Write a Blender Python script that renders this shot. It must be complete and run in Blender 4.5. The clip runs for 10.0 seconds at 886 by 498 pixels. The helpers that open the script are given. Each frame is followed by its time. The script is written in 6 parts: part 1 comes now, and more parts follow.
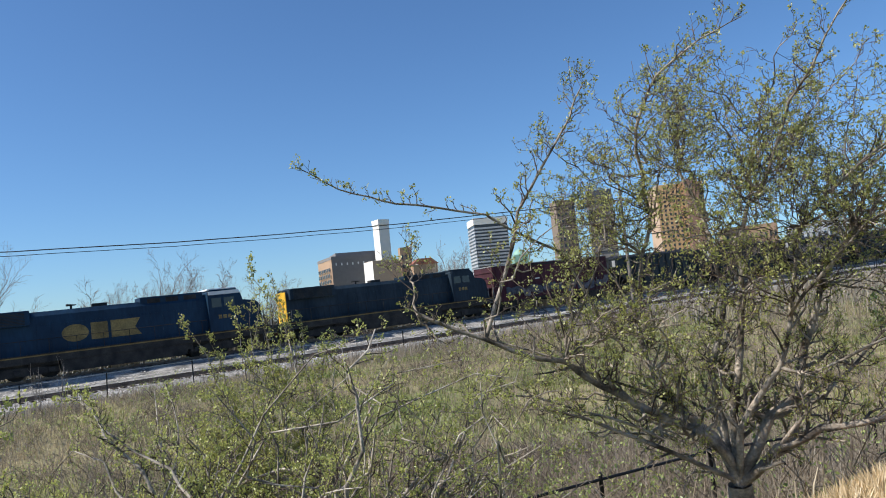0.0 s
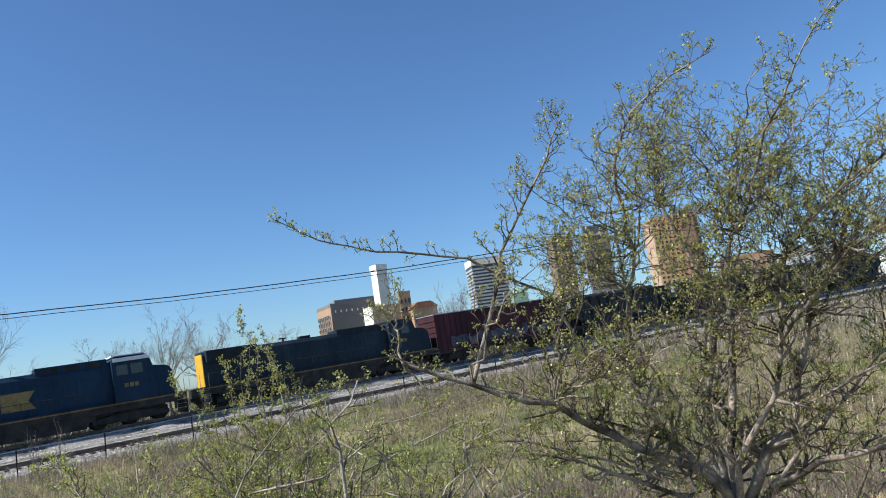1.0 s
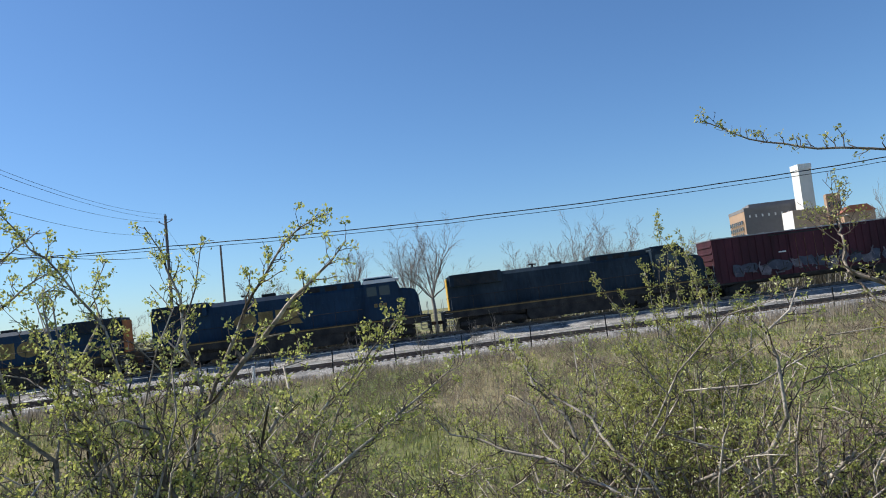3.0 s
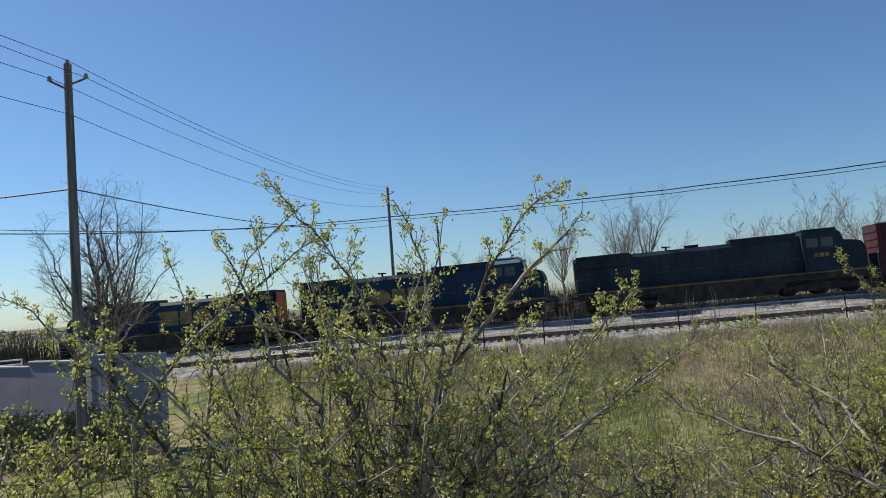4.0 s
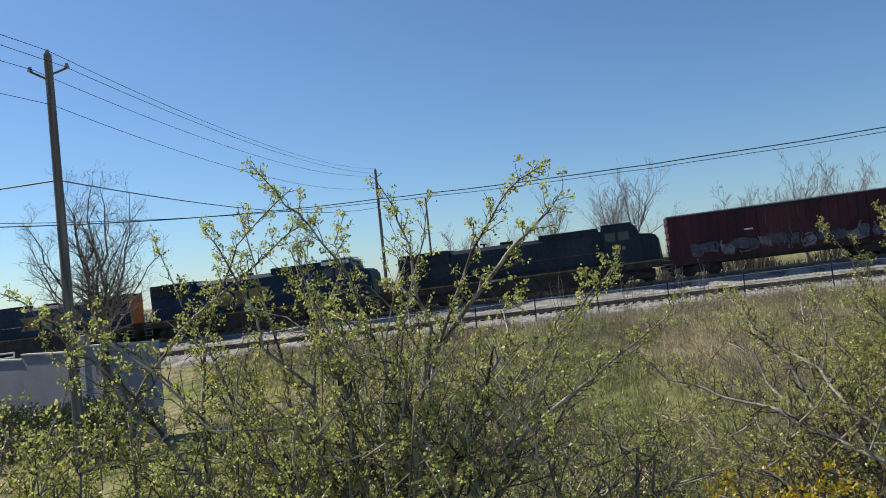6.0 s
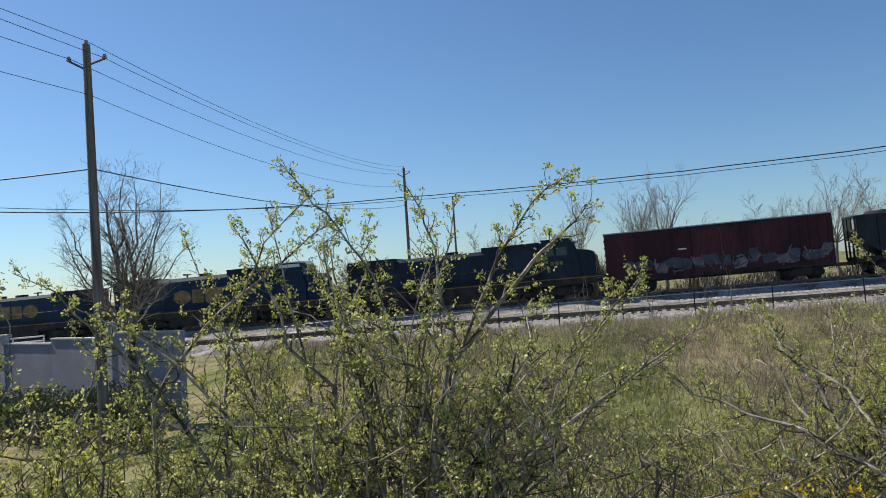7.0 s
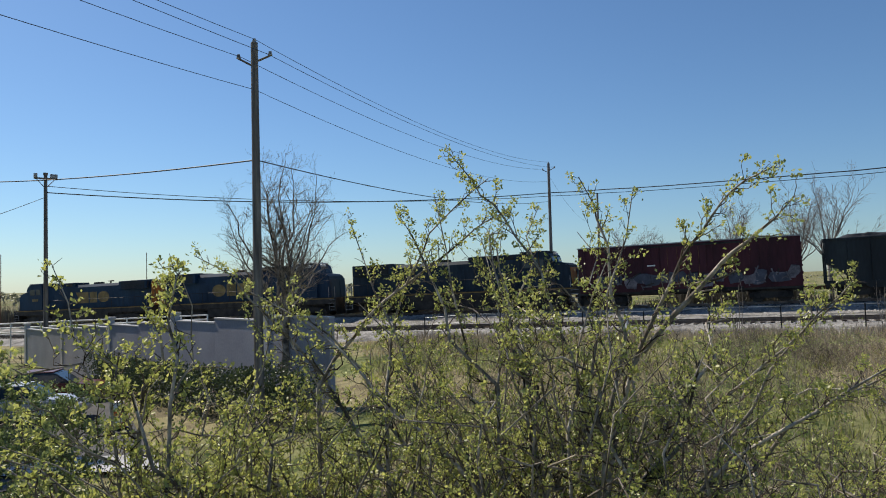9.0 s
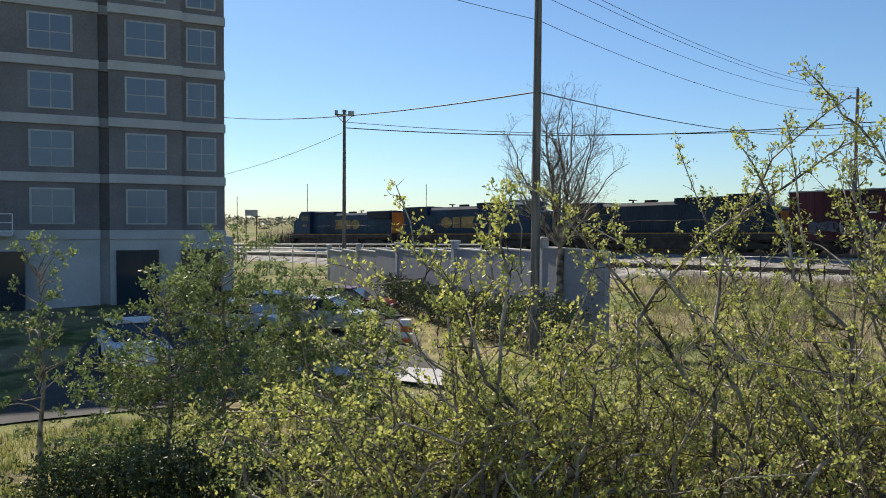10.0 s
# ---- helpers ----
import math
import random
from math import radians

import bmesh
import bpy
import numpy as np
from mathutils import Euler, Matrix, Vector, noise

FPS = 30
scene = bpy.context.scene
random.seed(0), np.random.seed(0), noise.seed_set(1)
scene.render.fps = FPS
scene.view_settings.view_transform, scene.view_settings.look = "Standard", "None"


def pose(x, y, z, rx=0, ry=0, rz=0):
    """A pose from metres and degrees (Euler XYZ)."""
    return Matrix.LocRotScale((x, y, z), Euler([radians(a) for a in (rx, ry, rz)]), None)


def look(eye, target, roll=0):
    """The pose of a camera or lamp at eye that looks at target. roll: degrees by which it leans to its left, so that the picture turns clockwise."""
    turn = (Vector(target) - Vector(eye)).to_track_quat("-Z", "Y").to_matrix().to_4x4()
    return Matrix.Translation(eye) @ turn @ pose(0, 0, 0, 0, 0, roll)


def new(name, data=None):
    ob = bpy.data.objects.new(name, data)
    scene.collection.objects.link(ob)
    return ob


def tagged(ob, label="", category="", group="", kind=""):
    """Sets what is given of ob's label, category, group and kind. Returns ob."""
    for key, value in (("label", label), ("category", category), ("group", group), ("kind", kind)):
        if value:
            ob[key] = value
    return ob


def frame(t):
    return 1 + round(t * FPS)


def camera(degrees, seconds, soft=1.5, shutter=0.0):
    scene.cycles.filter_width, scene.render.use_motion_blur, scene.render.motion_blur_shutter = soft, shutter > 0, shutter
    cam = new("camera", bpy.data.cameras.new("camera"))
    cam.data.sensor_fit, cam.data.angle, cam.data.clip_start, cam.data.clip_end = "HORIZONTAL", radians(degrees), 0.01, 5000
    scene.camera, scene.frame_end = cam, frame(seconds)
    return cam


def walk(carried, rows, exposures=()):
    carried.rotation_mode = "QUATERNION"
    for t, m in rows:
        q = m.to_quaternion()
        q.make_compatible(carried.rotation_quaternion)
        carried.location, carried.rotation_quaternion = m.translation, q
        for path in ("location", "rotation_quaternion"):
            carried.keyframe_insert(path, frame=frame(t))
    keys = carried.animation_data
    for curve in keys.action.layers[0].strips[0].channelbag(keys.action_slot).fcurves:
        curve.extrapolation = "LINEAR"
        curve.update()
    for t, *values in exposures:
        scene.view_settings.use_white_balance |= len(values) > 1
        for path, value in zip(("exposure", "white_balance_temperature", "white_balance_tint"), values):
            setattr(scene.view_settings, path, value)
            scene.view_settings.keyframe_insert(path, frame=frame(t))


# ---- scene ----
cam = camera(61.6, 10.0, soft=1.0)
METRES, EYE, TILT, LEAN, TURN = 1.8, 1.95, 0.4, 2.1, 0.0
ROWS = [
    (0.0, 0.0, 0.0, 0.0, 0.28, 4.22, 3.82),
    (0.5, 0.1068, 0.0074, 0.0036, -5.86, 6.33, 6.19),
    (1.0, 0.0723, 0.022, 0.0107, 0.4, 7.47, 6.44),
    (1.5, 0.0361, -0.0032, 0.0098, 11.9, 6.86, 5.63),
    (2.0, 0.0431, -0.0014, 0.0084, 16.63, 5.36, 5.66),
    (2.5, 0.0239, -0.0059, 0.0075, 23.41, 4.16, 5.09),
    (4.0, -0.0203, -0.1319, 0.0113, 47.13, 1.96, 3.06),
    (4.5, -0.0429, -0.1583, 0.0031, 53.05, 1.75, 2.66),
    (5.0, -0.0207, -0.1347, 0.0087, 48.62, 1.21, 3.59),
    (5.5, 0.009, -0.1172, 0.0118, 41.94, 3.19, 4.87),
    (6.0, 0.0287, -0.1529, 0.0108, 46.42, 0.39, 4.78),
    (7.5, 0.0216, -0.1507, 0.0332, 49.64, 1.14, 1.49),
    (8.0, -0.0799, -0.1994, 0.0256, 54.84, 1.69, 1.63),
    (8.5, -0.1169, -0.2085, 0.0271, 56.21, 2.03, 1.29),
    (9.0, -0.1276, -0.1651, 0.0267, 59.08, 0.45, 0.73),
    (9.5, -0.168, -0.2022, 0.004, 70.61, -3.25, 0.15),
    (10.0, -0.2771, -0.33, -0.0054, 79.36, -4.52, -0.42),
]
walk(cam, [(t, pose(0, 0, EYE, TILT, LEAN, TURN) @ pose(METRES * x, METRES * y, METRES * z, 90 + pitch, roll, yaw)) for t, x, y, z, yaw, pitch, roll in ROWS],
     [(0, 0.43, 6250, 10), (2.5, 0.45, 6220, 10), (4.0, 0.11, 6590, 10), (4.5, 0.07, 6630, 10), (6.0, 0.23, 6700, 10), (7.5, 0.2, 6750, 10), (8.5, 0.05, 6680, 10), (9.0, 0.09, 6730, 10), (10.0, 0.42, 7050, 10)])

# ---- world and sun ----
SUN_YAW, SUN_UP = 108.0, 45.0
world = bpy.data.worlds.new("sky")
scene.world = world
world.use_nodes = True
sky = world.node_tree.nodes.new("ShaderNodeTexSky")
sky.sky_type = "NISHITA"
sky.sun_disc = False
sky.sun_elevation = radians(SUN_UP)
sky.sun_rotation = radians(-SUN_YAW)
sky.air_density, sky.dust_density, sky.ozone_density = 1.0, 0.3, 5.0
background = world.node_tree.nodes["Background"]
background.inputs["Strength"].default_value = 0.09
tint = world.node_tree.nodes.new("ShaderNodeMix")
tint.data_type, tint.blend_type = "RGBA", "MULTIPLY"
tint.inputs[0].default_value = 1.0
tint.inputs[7].default_value = (0.79, 0.965, 1.1, 1)
world.node_tree.links.new(sky.outputs[0], tint.inputs[6])
world.node_tree.links.new(tint.outputs[2], background.inputs["Color"])
sun = new("sun", bpy.data.lights.new("sun", "SUN"))
sun.data.energy, sun.data.angle, sun.data.color = 5.0, radians(0.55), (1.0, 0.93, 0.82)
sun.matrix_world = look((0, 0, 0), (math.sin(radians(SUN_YAW)) * math.cos(radians(SUN_UP)),
                                    -math.cos(radians(SUN_YAW)) * math.cos(radians(SUN_UP)), -math.sin(radians(SUN_UP))))
scene.view_settings.exposure = 0.0


# ---- materials ----
def material(name, colour, rough=0.8, metal=0.0, vary=0.25, scale=3.0, fine=40.0, bump=0.0, second=None, spec=0.4, island=0.0, streak=None):
    """A surface with variation at two scales, relief and an optional second colour in patches."""
    m = bpy.data.materials.new(name)
    m.use_nodes = True
    n, l = m.node_tree.nodes, m.node_tree.links
    p = n["Principled BSDF"]
    p.inputs["Roughness"].default_value, p.inputs["Metallic"].default_value = rough, metal
    p.inputs["Specular IOR Level"].default_value = spec
    co = n.new("ShaderNodeTexCoord")
    src = co.outputs["Object"]
    if streak:
        mp = n.new("ShaderNodeMapping")
        mp.inputs["Scale"].default_value = streak
        l.new(src, mp.inputs["Vector"])
        src = mp.outputs["Vector"]
    big, small = n.new("ShaderNodeTexNoise"), n.new("ShaderNodeTexNoise")
    for t, s, d in ((big, scale, 5), (small, fine, 3)):
        t.inputs["Scale"].default_value, t.inputs["Detail"].default_value = s, d
        l.new(src, t.inputs["Vector"])
    ramp = n.new("ShaderNodeValToRGB")
    dark = [c * (1 - vary) for c in colour]
    light = [min(1, c * (1 + vary)) for c in (second or colour)]
    ramp.color_ramp.elements[0].color, ramp.color_ramp.elements[1].color = (*dark, 1), (*light, 1)
    ramp.color_ramp.elements[0].position, ramp.color_ramp.elements[1].position = 0.35, 0.65
    l.new(big.outputs["Fac"], ramp.inputs["Fac"])
    mixer = n.new("ShaderNodeMix")
    mixer.data_type, mixer.blend_type = "RGBA", "MULTIPLY"
    mixer.inputs[0].default_value = min(1.0, vary * 1.6)
    l.new(ramp.outputs["Color"], mixer.inputs[6])
    ramp2 = n.new("ShaderNodeValToRGB")
    ramp2.color_ramp.elements[0].color, ramp2.color_ramp.elements[1].color = (0.45, 0.45, 0.45, 1), (1.25, 1.25, 1.25, 1)
    ramp2.color_ramp.elements[0].position, ramp2.color_ramp.elements[1].position = 0.3, 0.7
    l.new(small.outputs["Fac"], ramp2.inputs["Fac"])
    l.new(ramp2.outputs["Color"], mixer.inputs[7])
    out = mixer.outputs[2]
    if island:
        geo = n.new("ShaderNodeNewGeometry")
        hsv = n.new("ShaderNodeHueSaturation")
        rng = n.new("ShaderNodeMapRange")
        rng.inputs[3].default_value, rng.inputs[4].default_value = 1 - island, 1 + island
        l.new(geo.outputs["Random Per Island"], rng.inputs[0])
        l.new(rng.outputs[0], hsv.inputs["Value"])
        l.new(out, hsv.inputs["Color"])
        out = hsv.outputs["Color"]
    l.new(out, p.inputs["Base Color"])
    if bump:
        b = n.new("ShaderNodeBump")
        b.inputs["Strength"].default_value, b.inputs["Distance"].default_value = bump, 0.02
        l.new(small.outputs["Fac"], b.inputs["Height"])
        l.new(b.outputs["Normal"], p.inputs["Normal"])
    return m


def leaf_material(name, low, high, through_light=0.5):
    """Thin leaves: each takes its own tint between two colours, and lets light through."""
    m = bpy.data.materials.new(name)
    m.use_nodes = True
    n, l = m.node_tree.nodes, m.node_tree.links
    n.remove(n["Principled BSDF"])
    geo = n.new("ShaderNodeNewGeometry")
    ramp = n.new("ShaderNodeValToRGB")
    ramp.color_ramp.elements[0].color, ramp.color_ramp.elements[1].color = (*low, 1), (*high, 1)
    l.new(geo.outputs["Random Per Island"], ramp.inputs["Fac"])
    face, back, gloss = n.new("ShaderNodeBsdfDiffuse"), n.new("ShaderNodeBsdfTranslucent"), n.new("ShaderNodeBsdfGlossy")
    gloss.inputs["Roughness"].default_value = 0.45
    for b in (face, back):
        l.new(ramp.outputs["Color"], b.inputs["Color"])
    mix, mix2 = n.new("ShaderNodeMixShader"), n.new("ShaderNodeMixShader")
    mix.inputs[0].default_value, mix2.inputs[0].default_value = through_light, 0.06
    l.new(face.outputs[0], mix.inputs[1])
    l.new(back.outputs[0], mix.inputs[2])
    l.new(mix.outputs[0], mix2.inputs[1])
    l.new(gloss.outputs[0], mix2.inputs[2])
    l.new(mix2.outputs[0], n["Material Output"].inputs["Surface"])
    return m


def ground_material():
    """Spring field: green, dry straw and bare brown soil in patches, with fine grain."""
    m = bpy.data.materials.new("field_ground")
    m.use_nodes = True
    n, l = m.node_tree.nodes, m.node_tree.links
    p = n["Principled BSDF"]
    p.inputs["Roughness"].default_value, p.inputs["Specular IOR Level"].default_value = 0.95, 0.1
    co = n.new("ShaderNodeTexCoord")
    noises = []
    for s, d in ((0.12, 6), (0.9, 6), (14.0, 4)):
        t = n.new("ShaderNodeTexNoise")
        t.inputs["Scale"].default_value, t.inputs["Detail"].default_value = s, d
        l.new(co.outputs["Object"], t.inputs["Vector"])
        noises.append(t)
    r1, r2 = n.new("ShaderNodeValToRGB"), n.new("ShaderNodeValToRGB")
    for r, a, b, lo, hi in ((r1, (0.1, 0.15, 0.035), (0.31, 0.265, 0.16), 0.45, 0.55), (r2, (0.055, 0.045, 0.03), (0.27, 0.25, 0.12), 0.42, 0.55)):
        r.color_ramp.elements[0].color, r.color_ramp.elements[1].color = (*a, 1), (*b, 1)
        r.color_ramp.elements[0].position, r.color_ramp.elements[1].position = lo, hi
    l.new(noises[0].outputs["Fac"], r1.inputs["Fac"])
    l.new(noises[1].outputs["Fac"], r2.inputs["Fac"])
    mix = n.new("ShaderNodeMix")
    mix.data_type = "RGBA"
    l.new(noises[2].outputs["Fac"], mix.inputs[0])
    l.new(r1.outputs["Color"], mix.inputs[6])
    l.new(r2.outputs["Color"], mix.inputs[7])
    l.new(mix.outputs[2], p.inputs["Base Color"])
    b = n.new("ShaderNodeBump")
    b.inputs["Strength"].default_value, b.inputs["Distance"].default_value = 0.8, 0.1
    l.new(noises[2].outputs["Fac"], b.inputs["Height"])
    l.new(b.outputs["Normal"], p.inputs["Normal"])
    return m


FIELD = ground_material()
BALLAST = material("crushed_stone_ballast", (0.26, 0.25, 0.235), 0.95, vary=0.5, scale=0.8, fine=9, bump=1.0, spec=0.2)
STONE = material("ballast_stones", (0.33, 0.318, 0.3), 0.95, vary=0.3, scale=2, fine=20, island=0.4, spec=0.2)
RAIL_STEEL = material("rail_steel", (0.16, 0.12, 0.1), 0.5, 0.6, 0.3, 2, 30)
RAIL_TOP = material("polished_rail_head", (0.6, 0.6, 0.6), 0.25, 1.0, 0.1, 2, 30)
SLEEPER = material("creosoted_timber", (0.06, 0.045, 0.035), 0.9, vary=0.35, scale=2, fine=25, bump=0.5, island=0.3)
BLUE = material("dark_blue_paint", (0.005, 0.026, 0.062), 0.55, vary=0.25, scale=0.5, fine=6, second=(0.009, 0.034, 0.07), spec=0.25, streak=(1, 1, 0.25))
GREYBLUE = material("faded_blue_paint", (0.008, 0.025, 0.046), 0.6, vary=0.3, scale=0.5, fine=6, spec=0.25, second=(0.022, 0.036, 0.05), streak=(1, 1, 0.25))
GOLD = material("golden_yellow_paint", (0.75, 0.42, 0.02), 0.45, vary=0.12, scale=1.5, fine=12)
LOGO = material("weathered_gold_paint", (0.24, 0.17, 0.06), 0.6, vary=0.35, scale=1.5, fine=12)
NOSE_GOLD = material("dull_gold_paint", (0.42, 0.2, 0.03), 0.55, vary=0.2, scale=1.5, fine=12)
STRIPE = material("dim_gold_stripe", (0.2, 0.13, 0.04), 0.65, vary=0.3, scale=1.5, fine=12)
# golden paint darkened: shade on the leading unit's hood end put into its colour
SHADED_GOLD = material("shaded_gold_paint", (0.22, 0.1, 0.03), 0.6, vary=0.25, scale=1.5, fine=12)
BLACK = material("sooty_black_steel", (0.013, 0.013, 0.014), 0.7, vary=0.4, scale=1.5, fine=15, second=(0.03, 0.027, 0.024))
WHITE = material("white_paint", (0.75, 0.75, 0.73), 0.6, vary=0.1, scale=1, fine=15)
GREY = material("grey_paint", (0.3, 0.31, 0.32), 0.6, vary=0.2, scale=1, fine=15)
BOX_RED = material("oxide_red_paint", (0.046, 0.011, 0.018), 0.75, vary=0.25, scale=0.5, fine=7, second=(0.068, 0.016, 0.024), streak=(1, 1, 0.2))
RUST = material("rusty_steel", (0.12, 0.055, 0.03), 0.85, vary=0.4, scale=2, fine=20, second=(0.2, 0.1, 0.06))
HOPPER = material("black_green_paint", (0.007, 0.013, 0.018), 0.6, vary=0.3, scale=0.5, fine=8, second=(0.015, 0.023, 0.027), streak=(1, 1, 0.2))
COAL = material("coal", (0.012, 0.012, 0.013), 0.6, vary=0.3, scale=2, fine=20, bump=1.0)
TAG_PALE = material("pale_spray_paint", (0.15, 0.14, 0.155), 0.7, vary=0.45, scale=2, fine=15)
TAG_BLUE = material("blue_spray_paint", (0.065, 0.075, 0.1), 0.7, vary=0.3, scale=2, fine=15)
POLE_WOOD = material("weathered_pole_wood", (0.14, 0.118, 0.105), 0.9, vary=0.3, scale=1.5, fine=20, second=(0.21, 0.185, 0.165), streak=(6, 6, 0.3), bump=0.4)
WIRE = material("black_cable", (0.015, 0.015, 0.016), 0.6, vary=0.1)
CERAMIC = material("grey_porcelain", (0.35, 0.34, 0.33), 0.3, vary=0.1)
BARK = material("grey_brown_bark", (0.12, 0.096, 0.076), 0.9, vary=0.35, scale=5, fine=45, second=(0.34, 0.29, 0.235), bump=0.6)
TWIG = material("reddish_twig_bark", (0.055, 0.04, 0.032), 0.85, vary=0.3, scale=6, fine=60, second=(0.14, 0.108, 0.085))
# pale second tone paints sunlit edges onto the dark stems
SHRUB_BARK = material("sun_edged_shrub_bark", (0.14, 0.115, 0.09), 0.9, vary=0.35, scale=5, fine=45, second=(0.4, 0.355, 0.3), bump=0.5)
BRAMBLE = material("dead_bramble_stems", (0.13, 0.1, 0.08), 0.9, vary=0.3, scale=1, fine=20, second=(0.28, 0.23, 0.17))
GREY_TWIG = material("grey_brown_twigs", (0.12, 0.1, 0.085), 0.9, vary=0.3, scale=4, fine=40, second=(0.22, 0.19, 0.16))
FAR_TWIG = material("grey_bare_twigs", (0.26, 0.225, 0.2), 0.9, vary=0.25, scale=1, fine=20)
BUD = leaf_material("opening_leaves", (0.28, 0.32, 0.08), (0.57, 0.57, 0.165), 0.58)
LEAF = leaf_material("fresh_leaves", (0.2, 0.28, 0.08), (0.44, 0.5, 0.14), 0.5)
LEAF_DARK = leaf_material("evergreen_leaves", (0.022, 0.04, 0.016), (0.075, 0.105, 0.04), 0.25)
LEAF_MID = leaf_material("young_green_leaves", (0.1, 0.15, 0.05), (0.27, 0.33, 0.12), 0.45)
TREE_BUD = leaf_material("olive_opening_leaves", (0.24, 0.26, 0.065), (0.54, 0.53, 0.15), 0.55)
FLOWER = leaf_material("yellow_blossom", (0.6, 0.42, 0.02), (0.8, 0.62, 0.04), 0.4)
GRASS = leaf_material("spring_grass", (0.15, 0.18, 0.045), (0.4, 0.4, 0.13), 0.45)
STRAW = leaf_material("dry_straw", (0.27, 0.21, 0.12), (0.62, 0.52, 0.34), 0.4)
SCRUB = leaf_material("grey_brown_weeds", (0.16, 0.13, 0.1), (0.42, 0.36, 0.28), 0.3)
BRUSH = leaf_material("dark_brush_stems", (0.035, 0.034, 0.022), (0.11, 0.095, 0.065), 0.1)
CONCRETE = material("pale_concrete", (0.42, 0.42, 0.43), 0.9, vary=0.15, scale=0.7, fine=12, bump=0.2)
WALL_GREY = material("grey_block_paint", (0.3, 0.3, 0.34), 0.9, vary=0.12, scale=0.5, fine=10)
ASPHALT = material("asphalt", (0.06, 0.06, 0.062), 0.9, vary=0.25, scale=0.6, fine=30, bump=0.3)
GALVANISED = material("galvanised_wire", (0.62, 0.62, 0.6), 0.4, 0.9, 0.15, 2, 30)
FENCE_BLACK = material("black_coated_steel", (0.012, 0.012, 0.012), 0.45, 0.2, vary=0.3, scale=4, fine=30)
BRICK_DARK = material("dark_brown_brick", (0.22, 0.2, 0.195), 0.9, vary=0.15, scale=0.5, fine=9, bump=0.2)
TRIM_PALE = material("pale_precast_trim", (0.5, 0.49, 0.47), 0.85, vary=0.1, scale=0.6, fine=12)
TOWER_WHITE = material("white_stone_cladding", (0.72, 0.7, 0.66), 0.8, vary=0.06, scale=0.02, fine=0.3)
TOWER_TAN = material("tan_brick_facade", (0.4, 0.27, 0.18), 0.85, vary=0.1, scale=0.03, fine=0.4)
TOWER_GREY = material("grey_facade", (0.2, 0.19, 0.19), 0.85, vary=0.1, scale=0.03, fine=0.4)
TOWER_GOLD = material("golden_sandstone", (0.52, 0.33, 0.17), 0.8, vary=0.1, scale=0.03, fine=0.4)
TOWER_BRICK = material("red_brown_brick_facade", (0.27, 0.165, 0.12), 0.85, vary=0.1, scale=0.03, fine=0.4)
TOWER_TAUPE = material("taupe_facade", (0.23, 0.18, 0.145), 0.85, vary=0.1, scale=0.03, fine=0.4)
TOWER_PALE = material("pale_blue_grey_facade", (0.46, 0.49, 0.53), 0.6, vary=0.08, scale=0.03, fine=0.4)
TOWER_PEACH = material("peach_render", (0.5, 0.36, 0.26), 0.85, vary=0.1, scale=0.03, fine=0.4)
COPPER = material("green_copper_roof", (0.25, 0.42, 0.34), 0.7, vary=0.15, scale=0.05, fine=0.5)
ROOF_RED = material("red_tile_roof", (0.3, 0.12, 0.08), 0.8, vary=0.15, scale=0.05, fine=0.5)


def glass_material(name, tint, rough=0.08):
    m = bpy.data.materials.new(name)
    m.use_nodes = True
    p = m.node_tree.nodes["Principled BSDF"]
    p.inputs["Base Color"].default_value = (*tint, 1)
    p.inputs["Roughness"].default_value, p.inputs["Specular IOR Level"].default_value = rough, 0.45
    return m


GLASS = glass_material("dark_window_glass", (0.03, 0.045, 0.06))
GLASS_BLUE = glass_material("bluish_window_glass", (0.16, 0.21, 0.26), 0.12)


# ---- helpers for shapes ----
def mesh_of(name, verts, faces, mats, index=None, smooth=False):
    me = bpy.data.meshes.new(name)
    me.from_pydata([tuple(v) for v in verts], [], faces)
    for m in mats:
        me.materials.append(m)
    if index is not None:
        me.polygons.foreach_set("material_index", index)
    if smooth:
        me.polygons.foreach_set("use_smooth", [True] * len(me.polygons))
    me.update()
    return me


def mesh_np(name, V, F, mat, smooth=False):
    """A mesh from arrays of corners and of faces with equally many corners."""
    me = bpy.data.meshes.new(name)
    F = np.ascontiguousarray(F, dtype=np.int32)
    me.vertices.add(len(V))
    me.vertices.foreach_set("co", np.ascontiguousarray(V, dtype=np.float32).ravel())
    me.loops.add(F.size)
    me.loops.foreach_set("vertex_index", F.ravel())
    me.polygons.add(len(F))
    me.polygons.foreach_set("loop_start", np.arange(len(F), dtype=np.int32) * F.shape[1])
    if smooth:
        me.polygons.foreach_set("use_smooth", np.ones(len(F), dtype=bool))
    me.materials.append(mat)
    me.update(calc_edges=True)
    return me


def part(name, bm, mat, parent=None, label="", m=None):
    """Links a bmesh as one mesh object, under a thing or a part."""
    me = bpy.data.meshes.new(name)
    bm.to_mesh(me)
    bm.free()
    me.materials.append(mat)
    ob = new(name, me)
    ob.parent = parent
    if m is not None:
        ob.matrix_basis = m
    return tagged(ob, label)


def box(bm, x0, x1, y0, y1, z0, z1, bevel=0.0):
    r = bmesh.ops.create_cube(bm, size=1, matrix=Matrix.LocRotScale(((x0 + x1) / 2, (y0 + y1) / 2, (z0 + z1) / 2), None, (x1 - x0, y1 - y0, z1 - z0)))
    if bevel:
        es = list({e for v in r["verts"] for e in v.link_edges})
        bmesh.ops.bevel(bm, geom=es, offset=bevel, segments=2, affect="EDGES", profile=0.6)
    return bm


